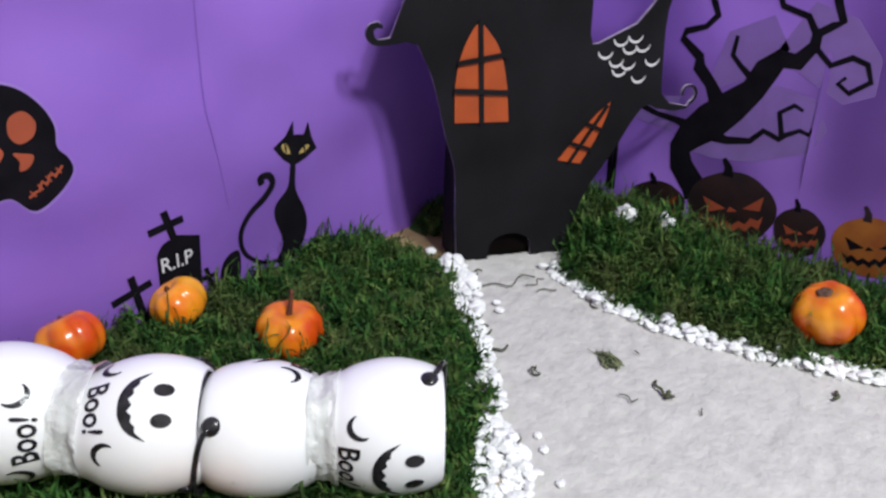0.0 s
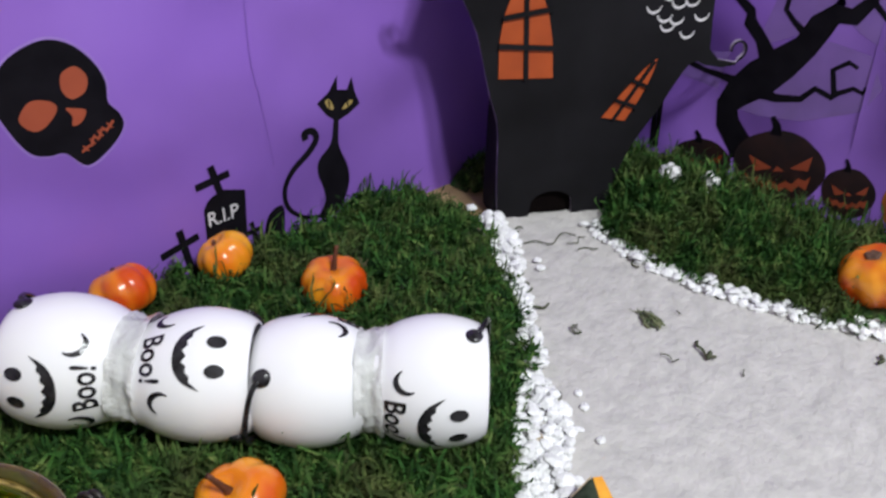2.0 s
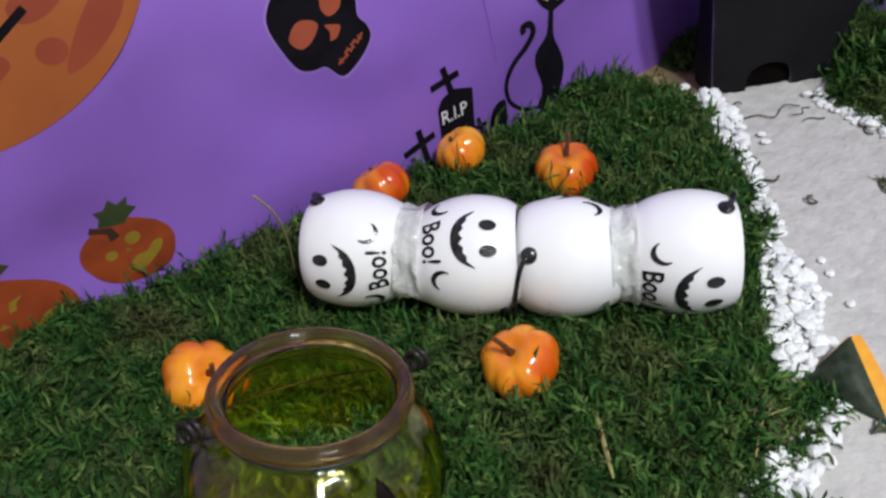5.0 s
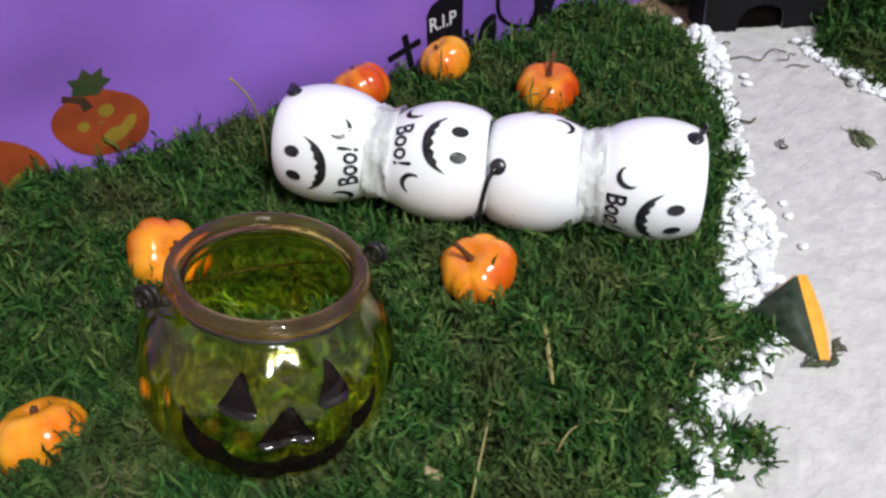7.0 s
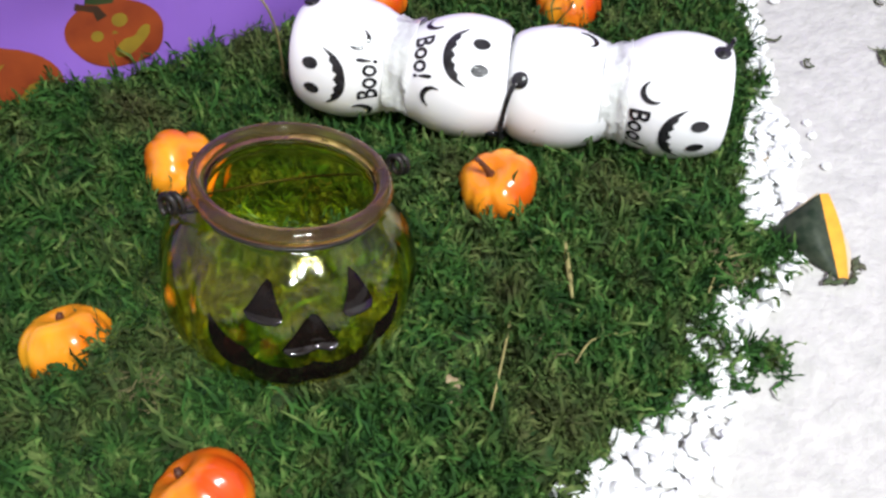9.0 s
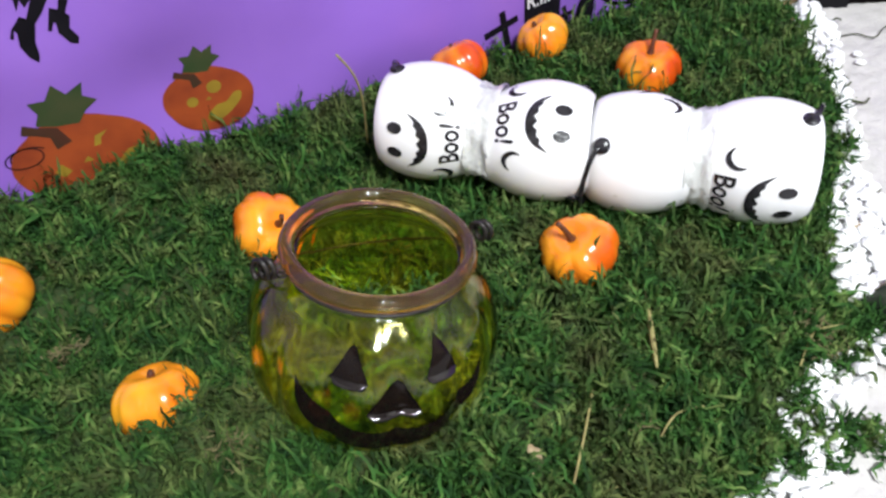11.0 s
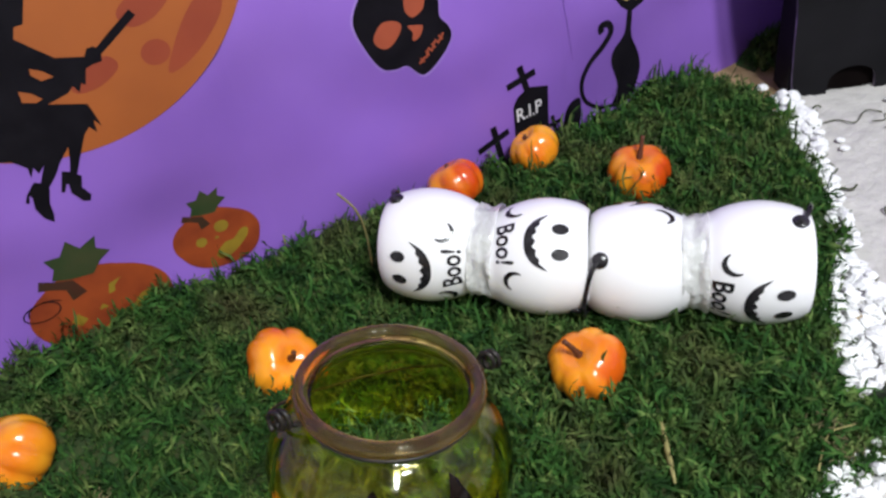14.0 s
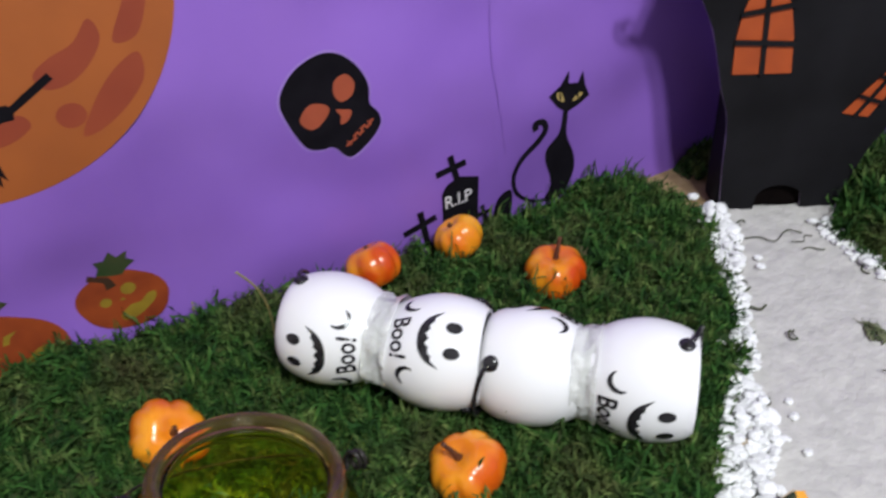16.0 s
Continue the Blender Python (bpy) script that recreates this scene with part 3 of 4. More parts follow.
def left_rise(x, y):
    return 0.027 * np.clip((0.17 - x) / 0.22, 0, 1) * np.clip((y - 0.40) / 0.11, 0, 1) + 0.002 * np.clip((y - 0.45) / 0.06, 0, 1) + 0.011 * np.exp(-((x - 0.09) ** 2 + (y - 0.505) ** 2) / 0.0018) + sum(h * np.exp(-((x - cx) ** 2 + (y - cy) ** 2) / w ** 2) for cx, cy, h, w in CLUMPS) - sum(h * np.exp(-((x - cx) ** 2 + (y - cy) ** 2) / w ** 2) for cx, cy, h, w in GAPS)


# clumps pushed up against the pumpkins and the jar
CLUMPS = ((0.123, 0.270, 0.015, 0.0075), (-0.095, 0.311, 0.019, 0.009), (-0.118, 0.302, 0.010, 0.009), (0.243, 0.470, 0.012, 0.010), (-0.022, 0.392, 0.009, 0.010), (-0.180, 0.425, 0.010, 0.012))
GAPS = ((0.095, 0.245, 0.006, 0.007), (0.190, 0.300, 0.004, 0.009), (0.060, 0.400, 0.004, 0.010), (0.170, 0.215, 0.004, 0.009))


def right_rise(x, y):
    return 0.009 * np.clip((x - 0.56) / 0.05, 0, 1) - 0.008 * np.clip((x - 0.635) / 0.05, 0, 1) + 0.011 * np.exp(-((x - 0.635) ** 2 + (y - 0.33) ** 2) / 0.0022)


def corner_rise(x, y):
    return 0.004 + 0 * x


# where the small pumpkins press the moss flat: x, y, radius
PUMPKIN_SPOTS = ((0.1740, 0.4860, 0.0225), (0.2545, 0.4920, 0.0212), (0.2970, 0.4140, 0.0245), (-0.0100, 0.4150, 0.0245), (0.1400, 0.2900, 0.0240), (-0.1090, 0.3310, 0.0238),
                 (-0.1740, 0.4470, 0.0255), (-0.0830, 0.2050, 0.0235), (0.6060, 0.1450, 0.0265))


def moss(name, poly, rise, count, label, spill=0.008, loose=1.0):
    rng = np.random.default_rng(len(poly))
    px, py = np.array(poly).T
    # matted body
    nx, ny = int((px.max() - px.min()) / 0.006), int((py.max() - py.min()) / 0.006)
    gx, gy = np.meshgrid(np.linspace(px.min(), px.max(), nx), np.linspace(py.min(), py.max(), ny), indexing="ij")
    fx, fy = gx.ravel(), gy.ravel()
    ok = inside(poly, fx, fy)
    fx, fy = np.minimum(fx, WALL_X - 0.003), np.minimum(fy, WALL_Y - 0.003)
    fz = np.where(ok, moss_height(poly, fx, fy, rise), -0.0025)
    ok2 = ok.reshape(nx, ny)
    near = ok2.copy()
    near[1:] |= ok2[:-1]; near[:-1] |= ok2[1:]; near[:, 1:] |= ok2[:, :-1]; near[:, :-1] |= ok2[:, 1:]
    faces = []
    for i in range(nx - 1):
        for j in range(ny - 1):
            if near[i, j] and near[i + 1, j] and near[i, j + 1] and near[i + 1, j + 1]:
                k = i * ny + j
                faces.append((k, k + ny, k + ny + 1, k + 1))
    bed = mesh_object(name, np.c_[fx, fy, fz - 0.0015], faces, SOIL)
    tagged(bed, label, "moss", kind="stuff")
    # curled strands
    per = 36
    tufts = count // per
    x, y = rng.uniform(px.min() - spill, px.max() + spill, tufts * 5), rng.uniform(py.min() - spill, py.max() + spill, tufts * 5)
    m = inside(poly, x, y) | (edge_distance(poly, x, y) < spill * rng.random(len(x)))
    m &= (y < WALL_Y - 0.004) & (x < WALL_X - 0.005)
    for cx, cy, r in PUMPKIN_SPOTS:
        m &= (x - cx) ** 2 + (y - cy) ** 2 > (0.95 * r) ** 2
    x, y = x[m][:tufts], y[m][:tufts]
    tz = moss_height(poly, x, y, rise) + rng.normal(0, 0.0034, len(x))
    size = rng.uniform(0.55, 1.55, len(x))
    lean_az, lean = rng.uniform(0, 2 * np.pi, len(x)), rng.uniform(0, 0.7, len(x))
    n = len(x) * per
    pick = np.repeat(np.arange(len(x)), per)
    seg, k = 6, 7
    ang = rng.uniform(0, 2 * np.pi, n)
    off = np.abs(rng.normal(0, 0.0030, n)) * size[pick]
    az = ang + rng.normal(0, 0.7, n)
    az = np.where(rng.random(n) < 0.35, lean_az[pick] + rng.normal(0, 0.6, n), az)
    pos = np.stack([x[pick] + np.cos(ang) * off, y[pick] + np.sin(ang) * off, np.maximum(tz[pick] + rng.uniform(-0.004, 0.0012, n), 0.001)], 1)
    tilt = rng.normal(0.60, 0.45, n) - 60 * off
    step = rng.uniform(0.0009, 0.0026, n) * size[pick]
    step *= (0.55 + 0.45 * np.clip(edge_distance(poly, x, y) / 0.022, 0, 1))[pick]
    wid = rng.uniform(0.00042, 0.00088, n)
    stray = rng.random(n) < 0.20
    wid = np.where(stray, wid * 1.25, wid)
    step = loose * np.where(stray, step * 1.65, step)
    tilt = np.where(stray, tilt + 0.25, tilt)
    pts = np.zeros((n, k, 2, 3))
    for i in range(k):
        d = np.stack([np.cos(az) * np.cos(tilt), np.sin(az) * np.cos(tilt), np.sin(tilt)], 1)
        side = np.stack([-np.sin(az), np.cos(az), rng.normal(0, 0.6, n)], 1)
        w = wid * (0.8, 1.1, 0.8, 1.15, 0.8, 1.0, 0.25)[i]
        pts[:, i, 0], pts[:, i, 1] = pos + side * w[:, None], pos - side * w[:, None]
        pos = pos + d * step[:, None]
        pos[:, 1] = np.minimum(pos[:, 1], WALL_Y - 0.005)
        pos[:, 0] = np.minimum(pos[:, 0], WALL_X - 0.006)
        pos[:, 2] = np.maximum(pos[:, 2], 0.0008)
        az, tilt = az + rng.normal(0, 0.62, n), tilt - 0.17 + rng.normal(0, 0.45, n)
    base = (np.arange(n) * k * 2)[:, None, None]
    quad = np.array([[2 * i, 2 * i + 1, 2 * i + 3, 2 * i + 2] for i in range(seg)])[None]
    idx = (base + quad).reshape(-1)
    me = bpy.data.meshes.new("strands")
    me.vertices.add(n * k * 2)
    me.vertices.foreach_set("co", pts.reshape(-1))
    me.loops.add(len(idx))
    me.loops.foreach_set("vertex_index", idx.astype(np.int32))
    me.polygons.add(n * seg)
    me.polygons.foreach_set("loop_start", np.arange(0, len(idx), 4, dtype=np.int32))
    me.polygons.foreach_set("use_smooth", np.ones(n * seg, bool))
    me.materials.append(MOSS)
    me.update(calc_edges=True)
    strands = new("strands", me)
    strands.parent = bed
    tagged(strands, "curled green moss strands", kind="stuff")
    return bed


# sand path
nx, ny = 250, 210
sx, sy = np.meshgrid(np.linspace(-0.55, 0.698, nx), np.linspace(-0.42, 0.515, ny), indexing="ij")
sx, sy = sx.ravel(), sy.ravel()
sz = np.array([0.0024 * abs(noise.noise(Vector((p * 70, q * 70, 1)))) + 0.0011 * noise.noise(Vector((p * 130, q * 130, 7))) + 0.0007 * noise.noise(Vector((p * 230, q * 230, 4))) for p, q in zip(sx, sy)])
sz += 0.0007 * lumps(sx + 0.2, sy - 0.1, 90)
gone = (sy > 0.437 + 0.03 * (sx - 0.5) + 0.006 * np.sin(sx * 60)) & (sx > 0.40)
sz = np.where(gone, -0.0029, sz - 0.0008)
sand_faces = [(i * ny + j, (i + 1) * ny + j, (i + 1) * ny + j + 1, i * ny + j + 1) for i in range(nx - 1) for j in range(ny - 1)
              if not (gone[i * ny + j] and gone[(i + 1) * ny + j] and gone[i * ny + j + 1] and gone[(i + 1) * ny + j + 1])]
tagged(mesh_object("sand", np.c_[sx, sy, sz], sand_faces, SAND), "pale beige sand spread as a path", "sand", kind="stuff")

moss("moss_left", LEFT_MOSS, left_rise, 172000, "thick mat of curly green preserved moss")
moss("moss_right", RIGHT_MOSS, right_rise, 52000, "mound of curly green moss against the backdrop", loose=1.3)
moss("moss_corner", CORNER_MOSS, corner_rise, 5000, "dark moss tucked behind the house")


def left_top(x, y):
    return float(moss_height(LEFT_MOSS, np.array([x]), np.array([y]), left_rise)[0])


# ---------------------------------------------------------------- the black card house
HU, HN = Vector((0.8526, -0.5226, 0)), Vector((0.5226, 0.8526, 0))
house_m = Matrix.Translation((0.526, 0.419, -0.001)) @ Matrix((HU, HN, Vector((0, 0, 1)))).transposed().to_4x4()
house = thing("haunted_house", "black card haunted house cutout with orange windows and arched door", "house", house_m)


def spiral(cx, cy, r0, r1, a0, a1, n=14):
    return [(cx + (r0 + (r1 - r0) * i / n) * math.cos(radians(a0 + (a1 - a0) * i / n)), cy + (r0 + (r1 - r0) * i / n) * math.sin(radians(a0 + (a1 - a0) * i / n))) for i in range(n + 1)]


def plate(name, loops, y0, y1, mats, parent, label=""):
    """A flat card of some thickness in the house's plane (x along, z up)."""
    verts, faces = fill(loops)
    n = len(verts)
    v3 = [(x, y0, z) for x, z in verts] + [(x, y1, z) for x, z in verts]
    f3 = [tuple(f) for f in faces] + [tuple(n + i for i in f[::-1]) for f in faces]
    index = [0] * len(f3)
    count = 0
    for loop in loops:
        k = len(loop)
        for i in range(k):
            j = (i + 1) % k
            f3.append((count + i, count + j, n + count + j, n + count + i))
            index.append(1)
        count += k
    me_ob = mesh_object(name, v3, f3, mats, parent, label, smooth=False, index=index)
    bm = bmesh.new()
    bm.from_mesh(me_ob.data)
    bmesh.ops.recalc_face_normals(bm, faces=bm.faces)
    bm.to_mesh(me_ob.data)
    bm.free()
    return me_ob


front = spline([(-0.0305, 0.0), (-0.0335, 0.045), (-0.036, 0.0916), (-0.0455, 0.123), (-0.0575, 0.170), (-0.0715, 0.2005)], False, 4)
front += [(-0.0809, 0.2030)] + spline([(-0.0936, 0.2008), (-0.1017, 0.2003), (-0.1080, 0.2017), (-0.1120, 0.2055), (-0.1132, 0.2104), (-0.1108, 0.2163), (-0.1045, 0.2189), (-0.0995, 0.2165), (-0.0999, 0.2135)], False, 3)
front += spline([(-0.1035, 0.2144), (-0.1066, 0.2123), (-0.1057, 0.2073), (-0.1017, 0.2053), (-0.0936, 0.2064)], False, 3)
front += spline([(-0.0830, 0.2340), (-0.070, 0.265), (-0.040, 0.315), (0.004, 0.365), (0.030, 0.315), (0.060, 0.270), (0.0765, 0.2326)], False, 3)
front += [(0.0775, 0.206), (0.0805, 0.1975), (0.086, 0.1975)] + spline([(0.120, 0.2136), (0.140, 0.240), (0.165, 0.285), (0.158, 0.255), (0.1475, 0.225), (0.150, 0.180), (0.1535, 0.152)], False, 3)
front += [(0.163, 0.1425)] + spiral(0.1805, 0.1505, 0.0115, 0.0060, -90, 200, 16) + spiral(0.1805, 0.1505, 0.0045, 0.0085, 200, -70, 12)
front += [(0.181, 0.1365), (0.168, 0.1350)]
front += spline([(0.150, 0.1380), (0.1357, 0.1390), (0.112, 0.097), (0.093, 0.066), (0.080, 0.030), (0.0722, 0.0)], False, 4)
door_hole = [(0.0420, 0.0)] + [(0.0205 + 0.0205 * math.cos(radians(a)), 0.011 + 0.0145 * math.sin(radians(a))) for a in range(0, 181, 15)] + [(-0.0005, 0.0)]
arch = [(0.0420, 0.0)] + door_hole[1:-1] + [(-0.0005, 0.0)]
front = front + arch
# added plate: hides the lit sand and stands in for the doorway's shade
plate("door_shade_plate", [[(-0.006, 0.0), (0.047, 0.0), (0.047, 0.032), (-0.006, 0.032)]], 0.0065, 0.0085, [DOOR_SHADE, DOOR_SHADE], house, "added dark plate for the shade inside the door arch")
plate("front_panel", [front], 0.0, 0.0035, [BLACK_CARD, CARD_EDGE], house, "black front card with curled eaves")
for x0, x1, lab in ((-0.034, -0.0305, "side_panel"), (0.072, 0.0755, "side_panel")):
    bm = bmesh.new()
    bmesh.ops.create_cube(bm, size=1.0)
    for v in bm.verts:
        v.co = ((x0 + x1) / 2 + v.co.x * (x1 - x0), 0.0195 + v.co.y * 0.031, 0.09 + v.co.z * 0.18)
    bm_object(lab, bm, BLACK_CARD, house)
bm = bmesh.new()
bmesh.ops.create_cube(bm, size=1.0)
for v in bm.verts:
    v.co = (0.0205 + v.co.x * 0.103, 0.0195 + v.co.y * 0.031, 0.1775 + v.co.z * 0.004)
bm_object("top_panel", bm, BLACK_CARD, house)
bm = bmesh.new()
bmesh.ops.create_cube(bm, size=1.0)
for v in bm.verts:
    v.co = (0.0205 + v.co.x * 0.109, 0.0365 + v.co.y * 0.003, 0.09 + v.co.z * 0.18)
bm_object("back_panel", bm, BLACK_CARD, house)

w1 = [(-0.0385, 0.1345)] + spline([(-0.0395, 0.165), (-0.0365, 0.187), (-0.030, 0.205), (-0.0215, 0.2165), (-0.0120, 0.209), (-0.001, 0.192), (0.006, 0.165)], False, 4) + [(0.0096, 0.1335)]
pane = plate("window", [w1], -0.0012, -0.0002, [WINDOW_ORANGE, WINDOW_ORANGE], house, "orange arched window")


def bar(a, b, w, parent, y=-0.0022):
    v, f = ribbon([a, b], w)
    n = len(v)
    v3 = [(x, y, z) for x, z in v] + [(x, y + 0.0009, z) for x, z in v]
    f3 = [(0, 1, 3, 2), (4, 6, 7, 5), (0, 2, 6, 4), (1, 5, 7, 3), (0, 4, 5, 1), (2, 3, 7, 6)]
    return mesh_object("muntin", v3, f3, BLACK_CARD, parent, smooth=False)


bar((-0.0205, 0.219), (-0.0145, 0.1325), 0.0042, pane)
bar((-0.0385, 0.1850), (0.0045, 0.1915), 0.0042, pane, -0.0032)
bar((-0.0405, 0.1625), (0.0095, 0.1590), 0.0044, pane, -0.0032)
w2 = [(0.0593, 0.0950), (0.0815, 0.0905)] + spline([(0.0925, 0.110), (0.1005, 0.130), (0.1040, 0.1460)], False, 4) + spline([(0.0930, 0.137), (0.0760, 0.117)], False, 4)
pane2 = plate("window", [w2], -0.0012, -0.0002, [WINDOW_ORANGE, WINDOW_ORANGE], house, "orange leaning window")
bar((0.0700, 0.0920), (0.1015, 0.1440), 0.0034, pane2)
bar((0.0830, 0.1280), (0.0990, 0.1210), 0.0034, pane2, -0.0032)
bar((0.0690, 0.1110), (0.0915, 0.1030), 0.0034, pane2, -0.0032)
for x, z in ((0.1060, 0.2015), (0.1195, 0.2040), (0.1155, 0.1945), (0.1275, 0.1960), (0.0930, 0.1910), (0.1040, 0.1835), (0.1155, 0.1810), (0.1080, 0.1755), (0.1385, 0.1835), (0.1275, 0.1690)):
    r = 0.0070
    loop = [(x + r * math.cos(radians(a)), z + r * math.sin(radians(a))) for a in range(185, 361, 19)]
    loop += [(x + 0.0003 + r * 0.95 * math.cos(radians(a)), z + 0.0013 + r * 0.89 * math.sin(radians(a))) for a in range(350, 189, -19)]
    plate("shingle_mark", [loop], -0.0010, -0.0002, [CHALK, CHALK], house)

# ---------------------------------------------------------------- tunnel of four white ghost cups
CUP = spline([(0.0282, -0.0335), (0.0300, -0.029), (0.0345, -0.020), (0.0378, -0.008), (0.0387, 0.004), (0.0370, 0.016), (0.0340, 0.025), (0.0305, 0.0300)], False, 4)


def cup_radius(s):
    zs = [p[1] for p in CUP]
    return float(np.interp(s, zs, [p[0] for p in CUP]))


tunnel = thing("ghost_tunnel", "tunnel of four white ghost cups glued end to end on moss", "tunnel")


def ghost_cup(center, axis, face, ear=91):
    """axis: from the open neck to the base; face: degrees round the axis, from level towards the viewer's side and up, of the face's middle."""
    a = Vector(axis).normalized()
    outward = Vector((-0.68, -0.73, 0))
    outward = (outward - a * outward.dot(a)).normalized()
    up = Vector((0, 0, 1))
    up = (up - a * up.dot(a)).normalized()
    c = Vector(center)

    def at(s, deg, lift=0.0):
        r = cup_radius(s) + lift
        return c + a * s + (outward * math.cos(radians(deg)) + up * math.sin(radians(deg))) * r
    n = 56
    verts, faces = [], []
    prof = [(s, 0.0) for _, s in CUP] + [(s, -0.0022) for _, s in CUP[::-1]]
    for s, lift in prof:
        for j in range(n):
            verts.append(at(s, 360 * j / n, lift))
    m = len(prof)
    for i in range(m):
        for j in range(n):
            k = (j + 1) % n
            faces.append((i * n + j, i * n + k, ((i + 1) % m) * n + k, ((i + 1) % m) * n + j))
    cup = mesh_object("ghost_cup", verts, faces, WHITE, tunnel, "white glazed ghost cup")
    bm = bmesh.new()
    bm.from_mesh(cup.data)
    bmesh.ops.recalc_face_normals(bm, faces=bm.faces)
    bm.to_mesh(cup.data)
    bm.free()
    # face right is the way of falling or rising angle, by how the cup lies
    sign = -1 if a.x > 0 else 1

    def paint(name, flat, lift=0.0005, label=""):
        v, f = flat
        return mesh_object(name, [at(q[1], face + sign * math.degrees(q[0] / 0.037), lift) for q in v], f, BLACK, cup, label, smooth=False)

    for x in (-0.0080, 0.0080):
        paint("eye", fill([ellipse(x, 0.0138, 0.0036, 0.0052, n=20)]))
    squeeze = 0.88
    low_arc = spline([(-0.0205, 0.0065), (-0.0150, -0.0030), (-0.0060, -0.0080), (0.0060, -0.0080), (0.0150, -0.0030), (0.0205, 0.0065)], False, 5)
    top_arc = [(0.0150, 0.0010), (0.0120, 0.0012), (0.0095, -0.0012), (0.0060, -0.0008), (0.0035, -0.0035), (0.0, -0.0012), (-0.0035, -0.0035), (-0.0065, -0.0008),
               (-0.0095, -0.0015), (-0.0120, 0.0010), (-0.0150, 0.0012)]
    paint("mouth", fill([[(x * squeeze, z) for x, z in low_arc + top_arc]]))
    for k in (-1, 1):
        arc = [(k * (0.0262 + 0.0066 * math.cos(radians(t))), -0.0140 + 0.0068 * math.sin(radians(t))) for t in range(150, 331, 15)]
        paint("cheek_curl", ribbon(arc, [0.0007 + 0.0026 * math.sin(math.pi * i / 12) for i in range(13)]))
    wv, wf = letters("Boo!", 0.0166)
    paint("painted_word", ([(x * 0.93, -0.0216 + y) for x, y in wv], wf), 0.0006, "black word Boo!")
    for k in (-1, 1):
        knob = at(0.0215, face + k * ear, 0.0008)
        nrm = (knob - (c + a * 0.0215)).normalized()
        bm = bmesh.new()
        bmesh.ops.create_uvsphere(bm, u_segments=14, v_segments=8, radius=0.0052)
        turn = nrm.to_track_quat("Z", "Y").to_matrix()
        for v in bm.verts:
            v.co = turn @ Vector((v.co.x, v.co.y, v.co.z * 0.38)) + knob
        bm_object("handle_knob", bm, BLACK, cup, smooth=True)
    line = [at(0.0215 + 0.0115 * math.sin(math.pi * i / 24) ** 0.5, face + ear + (360 - 2 * ear) * i / 24, 0.0012 + 0.0050 * math.sin(math.pi * i / 24) ** 0.5) for i in range(25)]
    tv, tf = tube(line, 0.0016, 7)
    mesh_object("handle_strap", tv, tf, BLACK, cup)
    return at


GA, GB, GC, GD = (0.1136, 0.4166, 0.0560), (0.1653, 0.3620, 0.0500), (0.2108, 0.3225, 0.0440), (0.2613, 0.2727, 0.0460)
ghost_cup(GA, (-0.70, 0.72, 0.03), 14, 80)
ghost_cup(GB, (0.74, -0.67, 0.0), 54)
ghost_cup(GC, (-0.71, 0.70, 0.0), 132)
ghost_cup(GD, (0.72, -0.70, 0.0), -2, 85)


def glue_sleeve(p, q):
    p, q = Vector(p), Vector(q)
    a = (q - p).normalized()
    b = a.cross(Vector((0, 0, 1))).normalized()
    c = a.cross(b)
    mid, n, rows = (p + q) / 2, 44, 13
    verts, faces = [], []
    for i in range(rows):
        s = -0.0078 + 0.0156 * i / (rows - 1)
        for j in range(n):
            t = 2 * math.pi * j / n
            r = 0.0296 + 0.0022 * abs(s / 0.0078) ** 2 + 0.0036 * noise.noise(Vector((s * 160, 2.2 * math.cos(t) + p.x * 40, 2.2 * math.sin(t)))) + 0.0012 * noise.noise(Vector((s * 420, 7 * math.cos(t), 7 * math.sin(t))))
            verts.append(mid + a * s + (b * math.cos(t) + c * math.sin(t)) * r)
    for i in range(rows - 1):
        for j in range(n):
            k = (j + 1) % n
            faces.append((i * n + j, i * n + k, (i + 1) * n + k, (i + 1) * n + j))
    mesh_object("glue_sleeve", verts, faces, GLUE, tunnel, "lumpy clear hot glue round the joint")


glue_sleeve(GA, GB)
glue_sleeve(GC, GD)

# ---------------------------------------------------------------- glass jack-o-lantern jar
JX, JY = 0.0175, 0.2900
lean = Vector((0, 0, 1)).rotation_difference(Vector((0.73 * 0.15 + 0.68 * 0.19, -0.68 * 0.15 + 0.73 * 0.19, 1.0))).to_matrix().to_4x4()
jar_m = Matrix.Translation((JX, JY, 0.0960)) @ lean @ Matrix.Translation((0, 0, -0.0935))
jar = thing("glass_pumpkin_jar", "olive yellow glass jack-o-lantern jar with black painted face", "jar", jar_m)
JAR = spline([(0.0400, 0.0), (0.0530, 0.006), (0.0625, 0.020), (0.0660, 0.036), (0.0645, 0.052), (0.0585, 0.066), (0.0485, 0.075), (0.0432, 0.079), (0.0425, 0.084)], False, 5)
JAR = [(r * 0.99, z * 1.10 - 0.0025) for r, z in JAR]
RIBS = 12


def jar_point(angle, r, z, lift=0.0):
    depth = 0.065 * math.sin(math.pi * min(1, max(0, z / 0.083)))
    k = 1 - depth * (1 - abs(math.cos(RIBS * angle / 2))) ** 1.5
    return ((r * k + lift) * math.cos(angle), (r * k + lift) * math.sin(angle), z)


def jar_radius(z):
    return float(np.interp(z, [p[1] for p in JAR], [p[0] for p in JAR]))


n = 120
outer = [(r, z) for r, z in JAR]
inner = [(r - 0.0028, max(z, 0.0015)) for r, z in JAR[::-1]]
jv, jf = lathe([(0.0005, -0.0025)] + outer + inner + [(0.0005, 0.0015)], n, lambda a, r, z: jar_point(a, r, z))
body = mesh_object("body", jv, jf, GLASS, jar, "ribbed olive yellow glass body")
body.visible_shadow = False
ring = [(0.0444 + 0.0040 * math.cos(radians(t)), 0.0935 + 0.0046 * math.sin(radians(t))) for t in range(0, 360, 24)]
